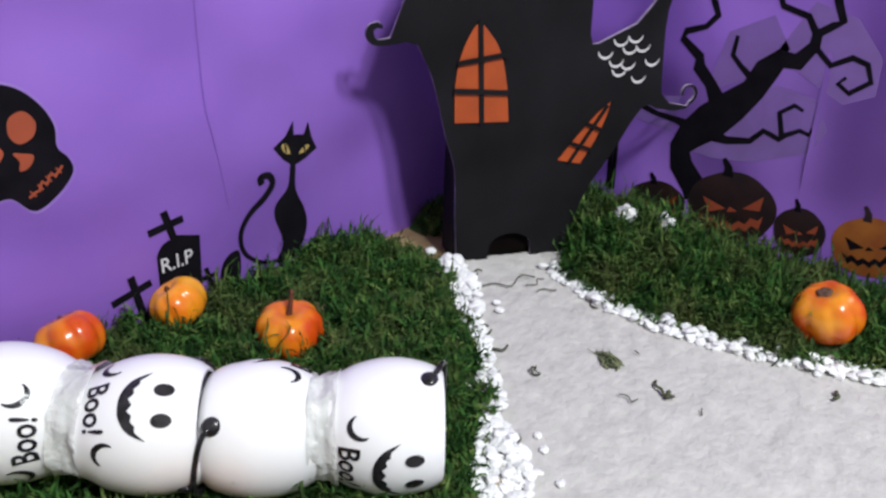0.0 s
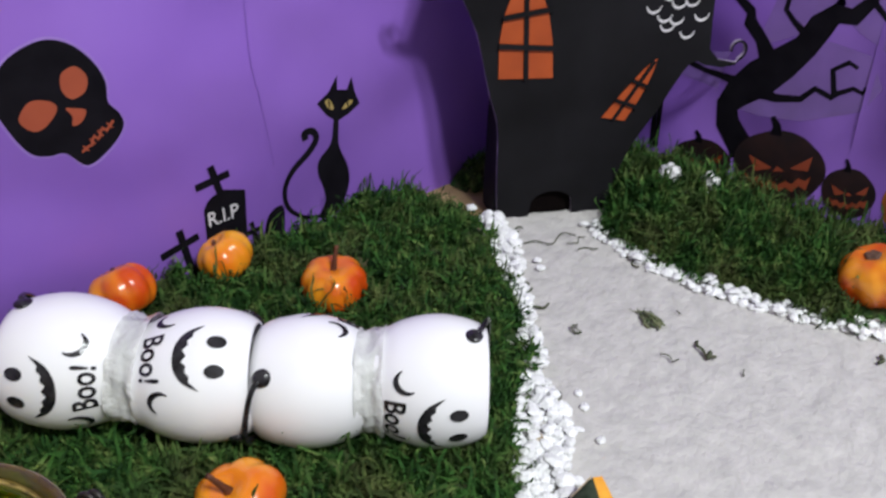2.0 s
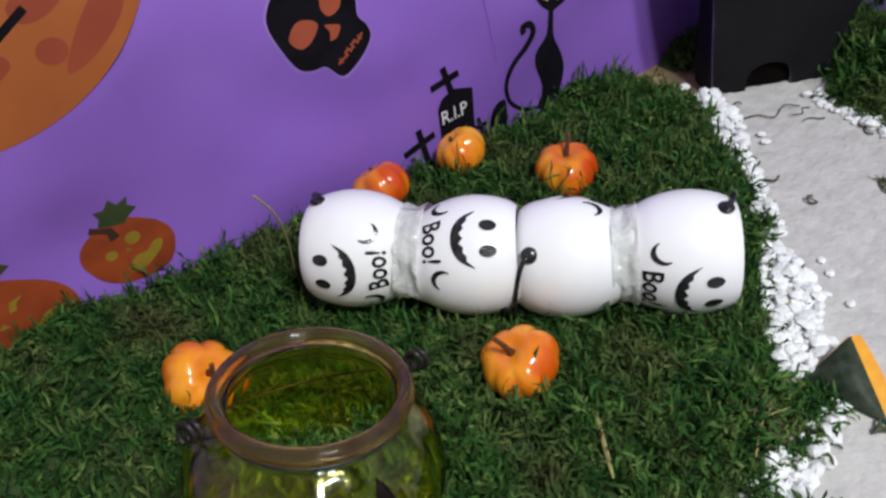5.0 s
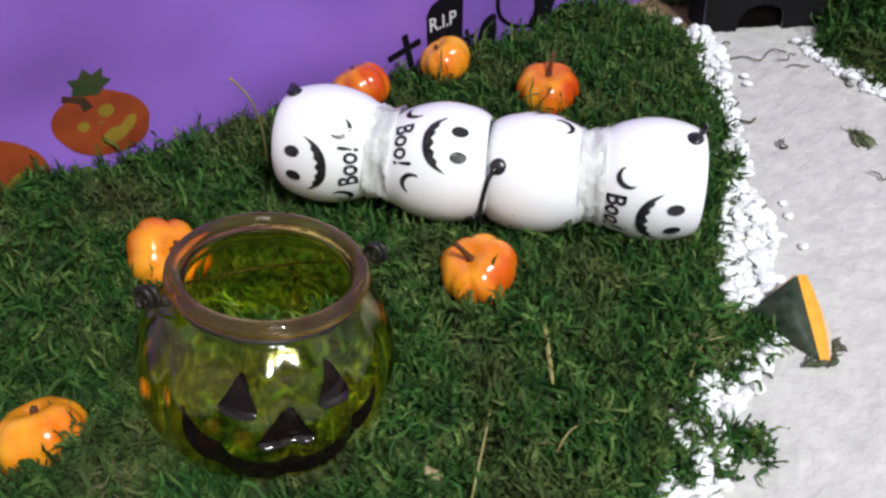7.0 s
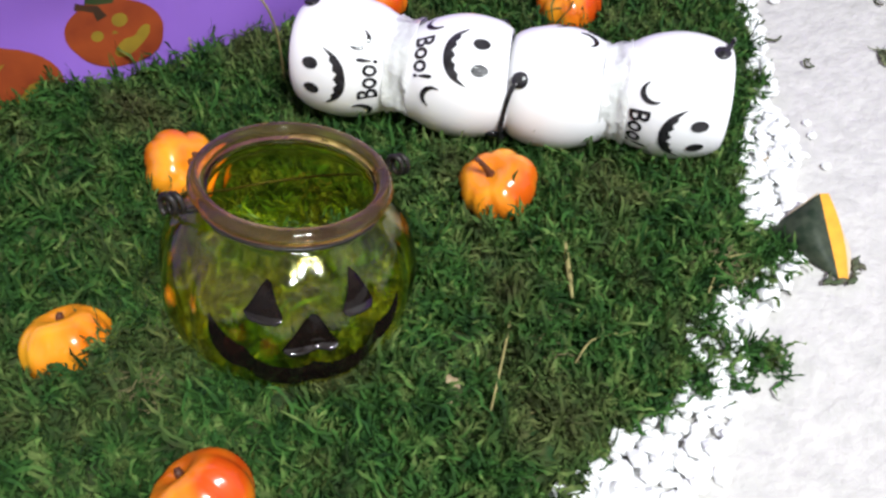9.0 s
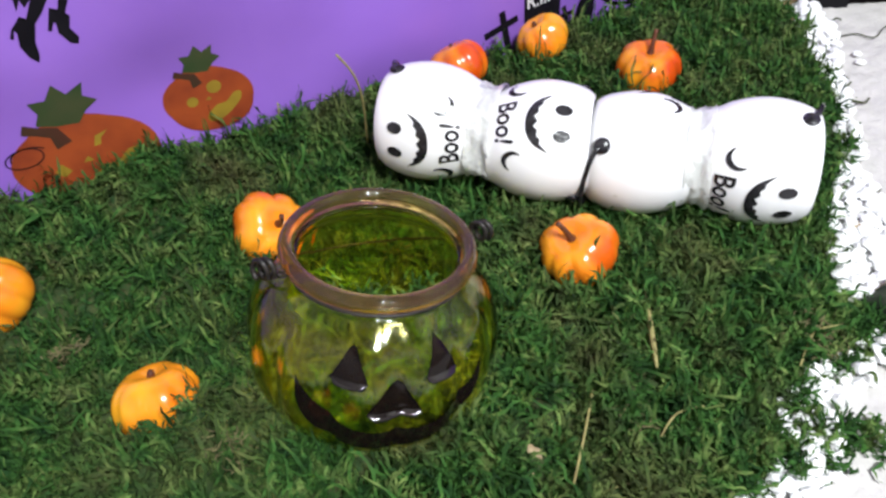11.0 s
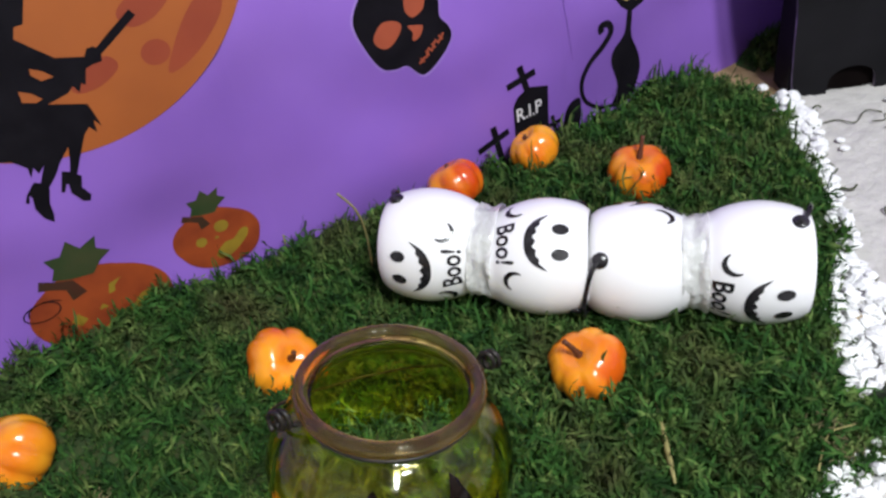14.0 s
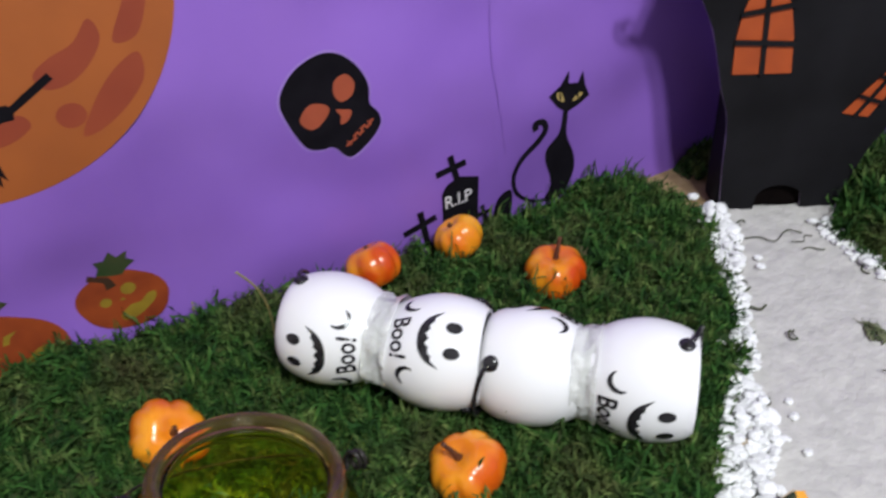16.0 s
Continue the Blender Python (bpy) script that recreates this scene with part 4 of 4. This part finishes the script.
rv, rf = lathe(ring + ring[:1], 96)
rim = mesh_object("rim", rv, rf, RIM_GLASS, jar, "rounded brownish glass rim")
rim.visible_shadow = False
wire_ring = [(0.0446 * math.cos(t), 0.0446 * math.sin(t), 0.0868) for t in np.linspace(0, 2 * math.pi, 73)]
tv, tf = tube(wire_ring, 0.0010, 6, False)
mesh_object("neck_wire", tv, tf, WIRE, jar, "thin dark wire round the neck")
FACE = math.atan2(-0.94, -0.30)


def jar_paint(name, loop, lift=0.0006):
    v, f = fill([loop])
    bm = bmesh.new()
    vs = [bm.verts.new((x, y, 0)) for x, y in v]
    for t in f:
        bm.faces.new([vs[i] for i in t])
    bmesh.ops.subdivide_edges(bm, edges=bm.edges[:], cuts=2, use_grid_fill=True)
    pts = []
    bm.verts.index_update()
    for q in bm.verts:
        z = min(max(q.co.y, 0.001), 0.082)
        pts.append(jar_point(FACE + q.co.x / 0.060, jar_radius(z), z, lift))
    faces = [[q.index for q in t.verts] for t in bm.faces]
    bm.free()
    return mesh_object(name, pts, faces, JAR_BLACK, jar, "glossy black painted face mark", smooth=True)


jar_paint("painted_eye", [(-0.0300, 0.0605), (-0.0280, 0.0640), (-0.0225, 0.0745), (-0.0200, 0.0765), (-0.0178, 0.0750), (-0.0130, 0.0655), (-0.0112, 0.0608)])
jar_paint("painted_eye", [(0.0315, 0.0610), (0.0298, 0.0655), (0.0255, 0.0750), (0.0226, 0.0780), (0.0208, 0.0760), (0.0165, 0.0670), (0.0140, 0.0612)])
jar_paint("painted_nose", [(-0.0120, 0.0445), (-0.0095, 0.0495), (-0.0022, 0.0605), (0.0010, 0.0622), (0.0042, 0.0605), (0.0105, 0.0495), (0.0128, 0.0445)])
smile = spline([(-0.0445, 0.0575), (-0.0420, 0.0410), (-0.0300, 0.0255), (0.0, 0.0165), (0.0300, 0.0255), (0.0430, 0.0420), (0.0465, 0.0590)], False, 4)
smile += spline([(0.0390, 0.0480), (0.0290, 0.0395), (0.0150, 0.0340), (0.0, 0.0325), (-0.0150, 0.0345), (-0.0280, 0.0400), (-0.0375, 0.0500)], False, 4)
jar_paint("painted_mouth", smile)
# moulded ledges under the eyes and the nose
for x0, x1, z in ((-0.0288, -0.0122, 0.0618), (0.0150, 0.0305, 0.0622), (-0.0108, 0.0118, 0.0458)):
    lv, lf = [], []
    for i in range(9):
        t, ends = FACE + (x0 + (x1 - x0) * i / 8) / 0.060, 0.45 if i in (0, 8) else 1.0
        out = Vector((math.cos(t), math.sin(t), 0))
        q = Vector(jar_point(t, jar_radius(z), z, 0.0004))
        lv.append(q)
        for slope in (28, 34, 40, 100):
            q = q + (out * math.cos(radians(slope)) - Vector((0, 0, math.sin(radians(slope))))) * 0.0011 * ends
            lv.append(q)
        lv.append(Vector(jar_point(t, jar_radius(z - 0.003), z - 0.003, 0.0002)))
    for i in range(8):
        lf += [(6 * i + m, 6 * i + 6 + m, 6 * i + 7 + m, 6 * i + 1 + m) for m in range(5)]
    mesh_object("moulded_ledge", lv, lf, JAR_LEDGE, jar, "glossy black moulded ledge")
# wire ears and the bail lying against the back
EAR = -0.10
for k in (0, 1):
    t = EAR + math.pi * k
    e = Vector((math.cos(t), math.sin(t), 0))
    f = Vector((-math.sin(t), math.cos(t), 0))
    loopv = [e * (0.0530 + 0.0016 * w / math.pi - 0.0018 * math.sin(w)) + f * 0.0034 * math.sin(w) + Vector((0, 0, 0.0915 - 0.0050 * math.cos(w))) for w in np.linspace(0, 4 * math.pi, 41)]
    loopv = [e * 0.0452 + Vector((0, 0, 0.0860))] + loopv
    tv, tf = tube(loopv, 0.0014, 6)
    mesh_object("wire_ear", tv, tf, WIRE, jar, "twisted black wire loop")
bail = []
for i in range(33):
    w = math.pi * i / 32
    x = math.cos(w) * 0.056
    e, f = Vector((math.cos(EAR), math.sin(EAR), 0)), Vector((-math.sin(EAR), math.cos(EAR), 0))
    bail.append(e * x * (1 + 0.20 * math.sin(w)) + f * 0.0700 * math.sin(w) ** 0.8 + Vector((0, 0, 0.089 - 0.045 * math.sin(w) ** 0.7)))
tv, tf = tube(bail, 0.0009, 6)
mesh_object("bail", tv, tf, WIRE, jar, "thin black wire handle folded down")

# ---------------------------------------------------------------- small lacquered pumpkins
def mini_pumpkin(x, y, z, r, mat, label, tilt=(0, 0, 0), tall=0.78, stem=True, lobes=8, reach=1.28):
    m = pose(x, y, z, *tilt)
    p = thing("mini_pumpkin", label, "pumpkin", m, "mini pumpkins")
    prof = [(max(1e-4, math.cos(t)) ** 0.75, math.sin(t)) for t in np.linspace(-math.pi / 2, math.pi / 2, 19)]

    def shape(a, q, h):
        groove = 1 - (0.095 + 0.035 * math.sin(2 * a + x * 90)) * (1 - abs(math.cos(lobes * a / 2 + x * 30))) ** 1.5 * min(1, q * 1.5)
        wob = 1 + 0.045 * math.sin(3 * a + y * 50) + 0.02 * math.sin(5 * a + x * 210)
        dip = 0.30 * math.exp(-(q / 0.34) ** 2)
        hh = h * tall * (1 - dip) if h > 0 else h * tall * (1 - 0.8 * dip)
        return (r * q * groove * wob * math.cos(a), r * q * groove * wob * math.sin(a), r * hh)
    v, f = lathe(prof, 64, shape)
    mesh_object("body", v, f, mat, p)
    if stem:
        lean = 0.25 * math.sin(x * 70)
        pts = [(0, 0, r * 0.52), (lean * r * 0.3, 0, r * 0.90), (lean * r * 1.0, 0.1 * r, r * reach)]
        tv, tf = tube(spline(pts, False, 3), [r * 0.14, r * 0.10, r * 0.08, r * 0.07, r * 0.065, r * 0.06, r * 0.07], 9)
        mesh_object("stem", tv, tf, STEM, p, "short brown stem")
    elif stem is False:
        v, f = lathe([(0.22 * r, r * tall * 0.80), (0.19 * r, r * tall * 0.90), (0.14 * r, r * tall * 0.86), (0.08 * r, r * tall * 0.91), (0.0002, r * tall * 0.89)], 20, lambda a, q, z: (q * (1 + 0.14 * math.sin(5 * a)) * math.cos(a), q * (1 + 0.14 * math.sin(5 * a)) * math.sin(a), z))
        mesh_object("stem_scar", v, f, SCAR, p, "rough grey-brown scar where the stem was")
    else:
        tv, tf = tube([(0, 0, r * tall * 0.70), (0.02 * r, 0, r * tall * 0.86), (0.05 * r, 0.02 * r, r * tall * 0.93)], [r * 0.10, r * 0.08, r * 0.06], 8)
        mesh_object("stem_stub", tv, tf, STEM, p, "tiny broken stem stub")
    return p


mini_pumpkin(0.1740, 0.4860, 0.0420, 0.0225, PUMPKIN_RED, "glossy orange-red mini pumpkin on moss beside the backdrop", (-30, -8, 0), 0.8, None)
mini_pumpkin(0.2545, 0.4920, 0.0335, 0.0212, PUMPKIN_YELLOW, "glossy amber yellow mini pumpkin lying on moss", (0, -30, -43), 0.80, None)
mini_pumpkin(0.2970, 0.4140, 0.0275, 0.0245, PUMPKIN_RED, "glossy orange mini pumpkin with upright brown stem", (4, -3, 0), 0.80)
mini_pumpkin(-0.0100, 0.4150, 0.0265, 0.0245, PUMPKIN_ORANGE, "glossy orange mini pumpkin tipped over behind the jar", (48, 14, 10))
mini_pumpkin(0.1400, 0.2900, 0.0230, 0.0240, PUMPKIN_ORANGE, "glossy orange mini pumpkin tipped over in front of the tunnel", (-2, -22, 0), 0.76, True, 8, 1.25)
mini_pumpkin(-0.1090, 0.3310, 0.0165, 0.0238, PUMPKIN_YELLOW, "glossy amber mini pumpkin sunk in moss", (-28, 8, 0), 0.80, None)
mini_pumpkin(-0.1740, 0.4470, 0.0340, 0.0255, PUMPKIN_YELLOW, "glossy amber mini pumpkin with stem on moss", (-5, -35, 0))
mini_pumpkin(-0.0830, 0.2050, 0.0235, 0.0235, PUMPKIN_RED, "glossy red-orange mini pumpkin at the moss edge", (-40, 0, 20), 0.85, None)
mini_pumpkin(0.6060, 0.1450, 0.0300, 0.0265, PUMPKIN_RED, "glossy orange-red mini pumpkin without stem on moss", (-17, -12, 0), 0.86, False)

# ---------------------------------------------------------------- squash wedge on the sand
wedge = thing("squash_wedge", "wedge of dark green squash with yellow flesh on sand", "squash")
WL, WB, WT = Vector((0.2595, 0.184, 0.001)), Vector((0.2640, 0.1345, 0.001)), Vector((0.289, 0.176, 0.022))
cen = (WL + WB + WT) / 3
nrm = (WB - WL).cross(WT - WL).normalized()
if nrm.x > 0:
    nrm = -nrm
rows = 9
rv, rf, grid_id = [], [], {}
for i in range(rows + 1):
    for j in range(rows + 1 - i):
        a, b = i / rows, j / rows
        c = 1 - a - b
        grid_id[i, j] = len(rv)
        rv.append(WL * c + WB * a + WT * b + nrm * 0.008 * (27 * a * b * c) ** 0.5)
for i in range(rows):
    for j in range(rows - i):
        rf.append((grid_id[i, j], grid_id[i + 1, j], grid_id[i, j + 1]))
        if i + j < rows - 1:
            rf.append((grid_id[i + 1, j], grid_id[i + 1, j + 1], grid_id[i, j + 1]))
mesh_object("rind", rv, rf, RIND, wedge, "dark green mottled rind")
off = Vector((0.0075, -0.0040, 0.0))
edge = [WB.lerp(WT, t / 8) for t in range(9)]
fv, ff = [], []
for i, p in enumerate(edge):
    k = 0.45 + 0.55 * math.sin(math.pi * (0.12 + 0.76 * i / 8))
    fv += [p, p + off * k + Vector((0, 0, -0.0005)), p + off * (k + 0.6 * math.sin(math.pi * i / 8)) - Vector((0, 0, p.z * 0.6))]
for i in range(8):
    ff.append((3 * i, 3 * i + 1, 3 * i + 4, 3 * i + 3))
mesh_object("flesh", fv, ff, FLESH, wedge, "bright yellow cut flesh")
pf = [(3 * i + 1, 3 * i + 2, 3 * i + 5, 3 * i + 4) for i in range(8)]
back = len(fv)
pv = fv + [WL + Vector((0.004, 0, 0)), WT + Vector((0.001, 0.002, -0.001)), WB]
pf += [(back, back + 1, 26), (back, 26, 23), (back, 23, back + 2)]
mesh_object("inner_flesh", pv, pf, PITH, wedge, "pale inner flesh")
# ---------------------------------------------------------------- scraps, straws and cotton
def scrap(pts, radius, mat, name, label, category):
    v, f = tube(spline(pts, False, 4), radius, 5)
    return tagged(mesh_object(name, v, f, mat), label, category, "plant scraps")


def wiggle(x, y, length, turn, seed, z=0.0012, n=5, amp=0.2):
    rng = random.Random(seed)
    c, s = math.cos(radians(turn)), math.sin(radians(turn))
    out = []
    for i in range(n):
        u, v = length * (i / (n - 1) - 0.5), rng.uniform(-amp, amp) * length
        out.append((x + c * u - s * v, y + s * u + c * v, z + rng.uniform(0, 0.0015)))
    return out


for x, y, length, turn, r, seed in ((0.462, 0.203, 0.021, 69, 0.0012, 1), (0.4595, 0.1975, 0.007, 20, 0.0018, 31), (0.416, 0.279, 0.012, 40, 0.0005, 2), (0.505, 0.377, 0.050, -38, 0.0006, 4),
                                    (0.436, 0.215, 0.013, -75, 0.0005, 5), (0.546, 0.111, 0.010, 20, 0.0014, 6), (0.517, 0.346, 0.018, -30, 0.0006, 7), (0.520, 0.360, 0.022, -20, 0.0005, 8),
                                    (0.488, 0.425, 0.014, -30, 0.0008, 9), (0.470, 0.385, 0.020, 20, 0.0008, 10), (0.415, 0.318, 0.022, -25, 0.0010, 11), (0.37, 0.292, 0.02, 30, 0.0008, 12),
                                    (0.345, 0.243, 0.014, 10, 0.0006, 13), (0.23, 0.15, 0.016, -60, 0.0005, 14), (0.46, 0.17, 0.006, 30, 0.0005, 15), (0.49, 0.24, 0.005, 80, 0.0005, 16)):
    scrap(wiggle(x, y, length, turn, seed), r, TWIG, "moss_scrap", "dry dark green moss scrap on the sand", "scrap")
for i in range(13):
    a = 2.4 * i
    scrap(wiggle(0.466 + 0.0045 * math.cos(a), 0.251 + 0.0065 * math.sin(a), 0.013 + 0.004 * (i % 3), 35 + 5 * i, 40 + i, 0.0012 + 0.0004 * (i % 4), 5, 0.16), [0.0003, 0.0006, 0.0009, 0.0011, 0.0012, 0.0012, 0.0011, 0.0010, 0.0009,
          0.0007, 0.0006, 0.0005, 0.0004, 0.0004, 0.0003, 0.0003, 0.0002], PALE_SCRAP if i % 3 else TWIG, "moss_scrap", "tangled pale green moss tuft on the sand", "scrap")
for x, y, r, a0, a1 in ((0.531, 0.298, 0.0085, 30, 190), (0.430, 0.342, 0.0055, 0, 300), (0.416, 0.279, 0.0042, 60, 250), (0.497, 0.405, 0.0040, 0, 200)):
    scrap([(x + r * math.cos(radians(a0 + (a1 - a0) * i / 7)), y + 1.1 * r * math.sin(radians(a0 + (a1 - a0) * i / 7)), 0.0018 + 0.0012 * math.sin(i)) for i in range(8)], 0.0008, TWIG,
          "moss_scrap", "curled dark moss stem on the sand", "scrap")
for x, y, turn, length in ((0.258, 0.1385, 20, 0.012), (0.263, 0.133, -30, 0.014), (0.270, 0.131, 5, 0.012), (0.279, 0.136, 45, 0.011), (0.282, 0.138, 10, 0.009), (0.281, 0.134, 75, 0.008)):
    scrap(wiggle(x, y, length, turn, int(x * 9000), 0.002, 5, 0.12), [0.0005, 0.0007, 0.0009, 0.0012, 0.0015, 0.0018, 0.0020, 0.0021, 0.0020, 0.0018, 0.0015, 0.0012, 0.0010, 0.0008, 0.0007, 0.0006, 0.0004], TWIG,
          "moss_scrap", "dark green leafy scrap beside the squash wedge", "scrap")


def bark_chip(x, y, z, size, seed):
    rng = random.Random(seed)
    bm = bmesh.new()
    bmesh.ops.create_icosphere(bm, subdivisions=2, radius=1)
    for v in bm.verts:
        k = 1 + 0.5 * noise.noise(v.co * 1.7 + Vector((seed, 0, 0)))
        v.co = Vector((v.co.x * size * k, v.co.y * size * 0.6 * k, v.co.z * size * 0.28 * k))
    ob = bm_object("bark_chip", bm, CHIP)
    ob.matrix_world = pose(x, y, z, rng.uniform(-25, 25), rng.uniform(-25, 25), rng.uniform(0, 180))
    tagged(ob, "pale tan bark chip lying in the moss", "chip", "bark chips")


for i, (x, y, size) in enumerate(((0.103, 0.189, 0.0042), (0.100, 0.180, 0.0032), (0.095, 0.167, 0.0040), (-0.161, 0.390, 0.0045), (-0.145, 0.398, 0.0032), (-0.136, 0.402, 0.0030), (-0.150, 0.385, 0.0028), (0.043, 0.195, 0.0040), (0.036, 0.188, 0.0036),
                                  (0.305, 0.225, 0.0045))):
    bark_chip(x, y, left_top(x, y) + 0.0035, size, i)


def dry_tuft(x, y, reach, count, seed, label):
    rng = random.Random(seed)
    verts, faces = [], []
    for i in range(count):
        px, py = x + rng.gauss(0, reach * 0.4), y + rng.gauss(0, reach * 0.4)
        v, f = tube(spline(wiggle(px, py, rng.uniform(0.5, 1.1) * reach, rng.uniform(0, 360), seed * 100 + i, left_top(px, py) + rng.uniform(0.001, 0.006), 5, 0.22), False, 3), 0.00045, 4)
        faces += [tuple(q + len(verts) for q in g) for g in f]
        verts += v
    tagged(mesh_object("dry_moss_tuft", verts, faces, DRY_MOSS), label, "moss", "dry tufts")


dry_tuft(-0.083, 0.282, 0.015, 46, 1, "brown dried moss tuft matted in the green moss")
dry_tuft(0.212, 0.174, 0.018, 26, 2, "thin straw-coloured dried moss stems at the edge")
dry_tuft(-0.150, 0.392, 0.015, 34, 3, "brown dried moss tuft matted in the green moss")
dry_tuft(0.098, 0.180, 0.013, 24, 4, "brown dried moss tuft matted in the green moss")
dry_tuft(0.335, 0.432, 0.014, 22, 5, "thin straw-coloured dried moss stems on moss")
dry_tuft(0.052, 0.365, 0.012, 16, 6, "thin straw-coloured dried moss stems on moss")
for pts, r in (([(0.156, 0.249, 0.020), (0.140, 0.226, 0.023), (0.123, 0.200, 0.021)], [0.0005, 0.0008, 0.0012, 0.0014, 0.0015, 0.0016, 0.0016, 0.0013, 0.0008]),
               ([(0.088, 0.208, 0.018), (0.070, 0.190, 0.022), (0.048, 0.170, 0.019)], 0.0007),
               ([(0.080, 0.456, 0.030), (0.078, 0.444, 0.070), (0.071, 0.432, 0.100), (0.060, 0.424, 0.122)], 0.0008),
               ([(0.036, 0.512, 0.026), (0.037, 0.512, 0.040), (0.038, 0.512, 0.050)], 0.0006),
               ([(-0.060, 0.300, 0.017), (-0.048, 0.306, 0.020), (-0.036, 0.310, 0.018)], 0.0006),
               ([(0.10, 0.17, 0.014), (0.115, 0.175, 0.017), (0.13, 0.172, 0.015)], 0.0006),
               ([(0.045, 0.155, 0.014), (0.06, 0.160, 0.017), (0.075, 0.158, 0.014)], 0.0006),
               ([(0.19, 0.165, 0.012), (0.21, 0.175, 0.016), (0.228, 0.172, 0.013)], 0.0006),
               ([(0.31, 0.445, 0.014), (0.33, 0.440, 0.018), (0.35, 0.428, 0.015)], 0.0008)):
    scrap(pts, r, STRAW, "straw", "thin dry straw stalk lying in moss", "straw")
for x, y, z, r in ((0.624, 0.337, 0.0415, 0.0105), (0.640, 0.305, 0.0395, 0.0100)):
    bm = bmesh.new()
    bmesh.ops.create_icosphere(bm, subdivisions=4, radius=1)
    for v in bm.verts:
        d = v.co.copy()
        v.co = Vector((x, y, z)) + d * r * (0.85 + 0.45 * noise.noise(d * 1.6 + Vector((x * 99, 0, 0))) + 0.22 * noise.noise(d * 5))
    tagged(bm_object("cotton_tuft", bm, COTTON, smooth=True), "fluffy white cotton tuft resting on moss", "cotton", "cotton tufts")

# ---------------------------------------------------------------- white pebble borders
pebble_meshes = []
for k in range(8):
    rng = random.Random(k)
    v, f = lathe([(0.55, -0.75), (1.0, -0.15), (0.92, 0.40), (0.45, 0.85)], 7)
    st = (rng.uniform(0.75, 1.15), rng.uniform(0.65, 1.0), rng.uniform(0.40, 0.70))
    v = [tuple(st[i] * q[i] * (1 + rng.uniform(-0.26, 0.26)) for i in range(3)) for q in v]
    top, bottom = len(v), len(v) + 1
    v += [(0, 0, st[2] * 0.95), (0, 0, -st[2] * 0.9)]
    f += [(3 * 7 + j, 3 * 7 + (j + 1) % 7, top) for j in range(7)] + [((j + 1) % 7, j, bottom) for j in range(7)]
    me = bpy.data.meshes.new("pebble")
    me.from_pydata(v, [], f)
    me.materials.append(PEBBLE)
    me.polygons.foreach_set("use_smooth", [False] * len(me.polygons))
    me.update()
    pebble_meshes.append(me)


def pebbles(name, label, line, limit, seed, size):
    border = thing(name, label, "pebbles")
    rng = random.Random(seed)
    placed, cum = [], [0.0]
    for a, b in zip(line, line[1:]):
        cum.append(cum[-1] + math.dist(a[:2], b[:2]) * (a[2] + b[2]) / 2)
    tries = 0
    while len(placed) < limit and tries < 40000:
        tries += 1
        u = rng.uniform(0, cum[-1])
        i = max(j for j in range(len(line) - 1) if cum[j] <= u)
        t = rng.random()
        a, b = line[i], line[i + 1]
        d = Vector((b[0] - a[0], b[1] - a[1])).normalized()
        w = (a[2] + (b[2] - a[2]) * t) * rng.uniform(-0.5, 0.5) * (1.30 if rng.random() < 0.05 else 1)
        x, y = a[0] + (b[0] - a[0]) * t - d.y * w, a[1] + (b[1] - a[1]) * t + d.x * w
        r = size * rng.uniform(0.7, 1.35)
        layer = 0
        close = [q for q in placed if math.dist(q[:2], (x, y)) < (q[2] + r) * 0.60]
        if close:
            if any(q[3] for q in close) or len(close) > 3 or tries < 3000:
                continue
            layer = 1
        placed.append((x, y, r, layer))
        p = new("pebble", pebble_meshes[rng.randrange(8)])
        p.parent = border
        p.matrix_world = pose(x, y, r * (0.38 + 0.62 * layer), rng.uniform(-25, 25), rng.uniform(-25, 25), rng.uniform(0, 360)) @ Matrix.Diagonal((r, r, r, 1))
    return border


pebbles("pebble_border", "border of white marble chips between moss and sand",
        [(0.494, 0.441, 0.014), (0.479, 0.414, 0.020), (0.453, 0.382, 0.022), (0.428, 0.352, 0.012), (0.406, 0.321, 0.011), (0.378, 0.293, 0.012), (0.344, 0.262, 0.016),
         (0.314, 0.229, 0.036), (0.288, 0.208, 0.034), (0.262, 0.186, 0.018)], 295, 5, 0.0046)
pebbles("pebble_border", "border of white marble chips at the moss edge",
        [(0.255, 0.165, 0.018), (0.225, 0.155, 0.016), (0.176, 0.146, 0.026), (0.150, 0.120, 0.030), (0.112, 0.112, 0.040), (0.070, 0.105, 0.044), (0.0, 0.085, 0.044)], 295, 6, 0.0046)
pebbles("pebble_border", "narrow border of white marble chips beside the sand path",
        [(0.555, 0.372, 0.014), (0.545, 0.340, 0.014), (0.538, 0.305, 0.016), (0.537, 0.262, 0.017), (0.546, 0.212, 0.018), (0.566, 0.156, 0.018), (0.597, 0.092, 0.018), (0.622, 0.02, 0.018)], 230, 7, 0.0043)
for x, y, r in ((0.498, 0.466, 0.0062), (0.462, 0.352, 0.0045), (0.470, 0.362, 0.0040), (0.352, 0.225, 0.0038), (0.36, 0.236, 0.0034), (0.335, 0.200, 0.0036)):
    p = new("loose_pebble", pebble_meshes[3])
    p.matrix_world = pose(x, y, r * 0.4 - (0.002 if y > 0.45 else 0), 0, 0, 900 * x) @ Matrix.Diagonal((r, r, r, 1))
    tagged(p, "single white marble chip lying loose", "pebble", "loose pebbles")
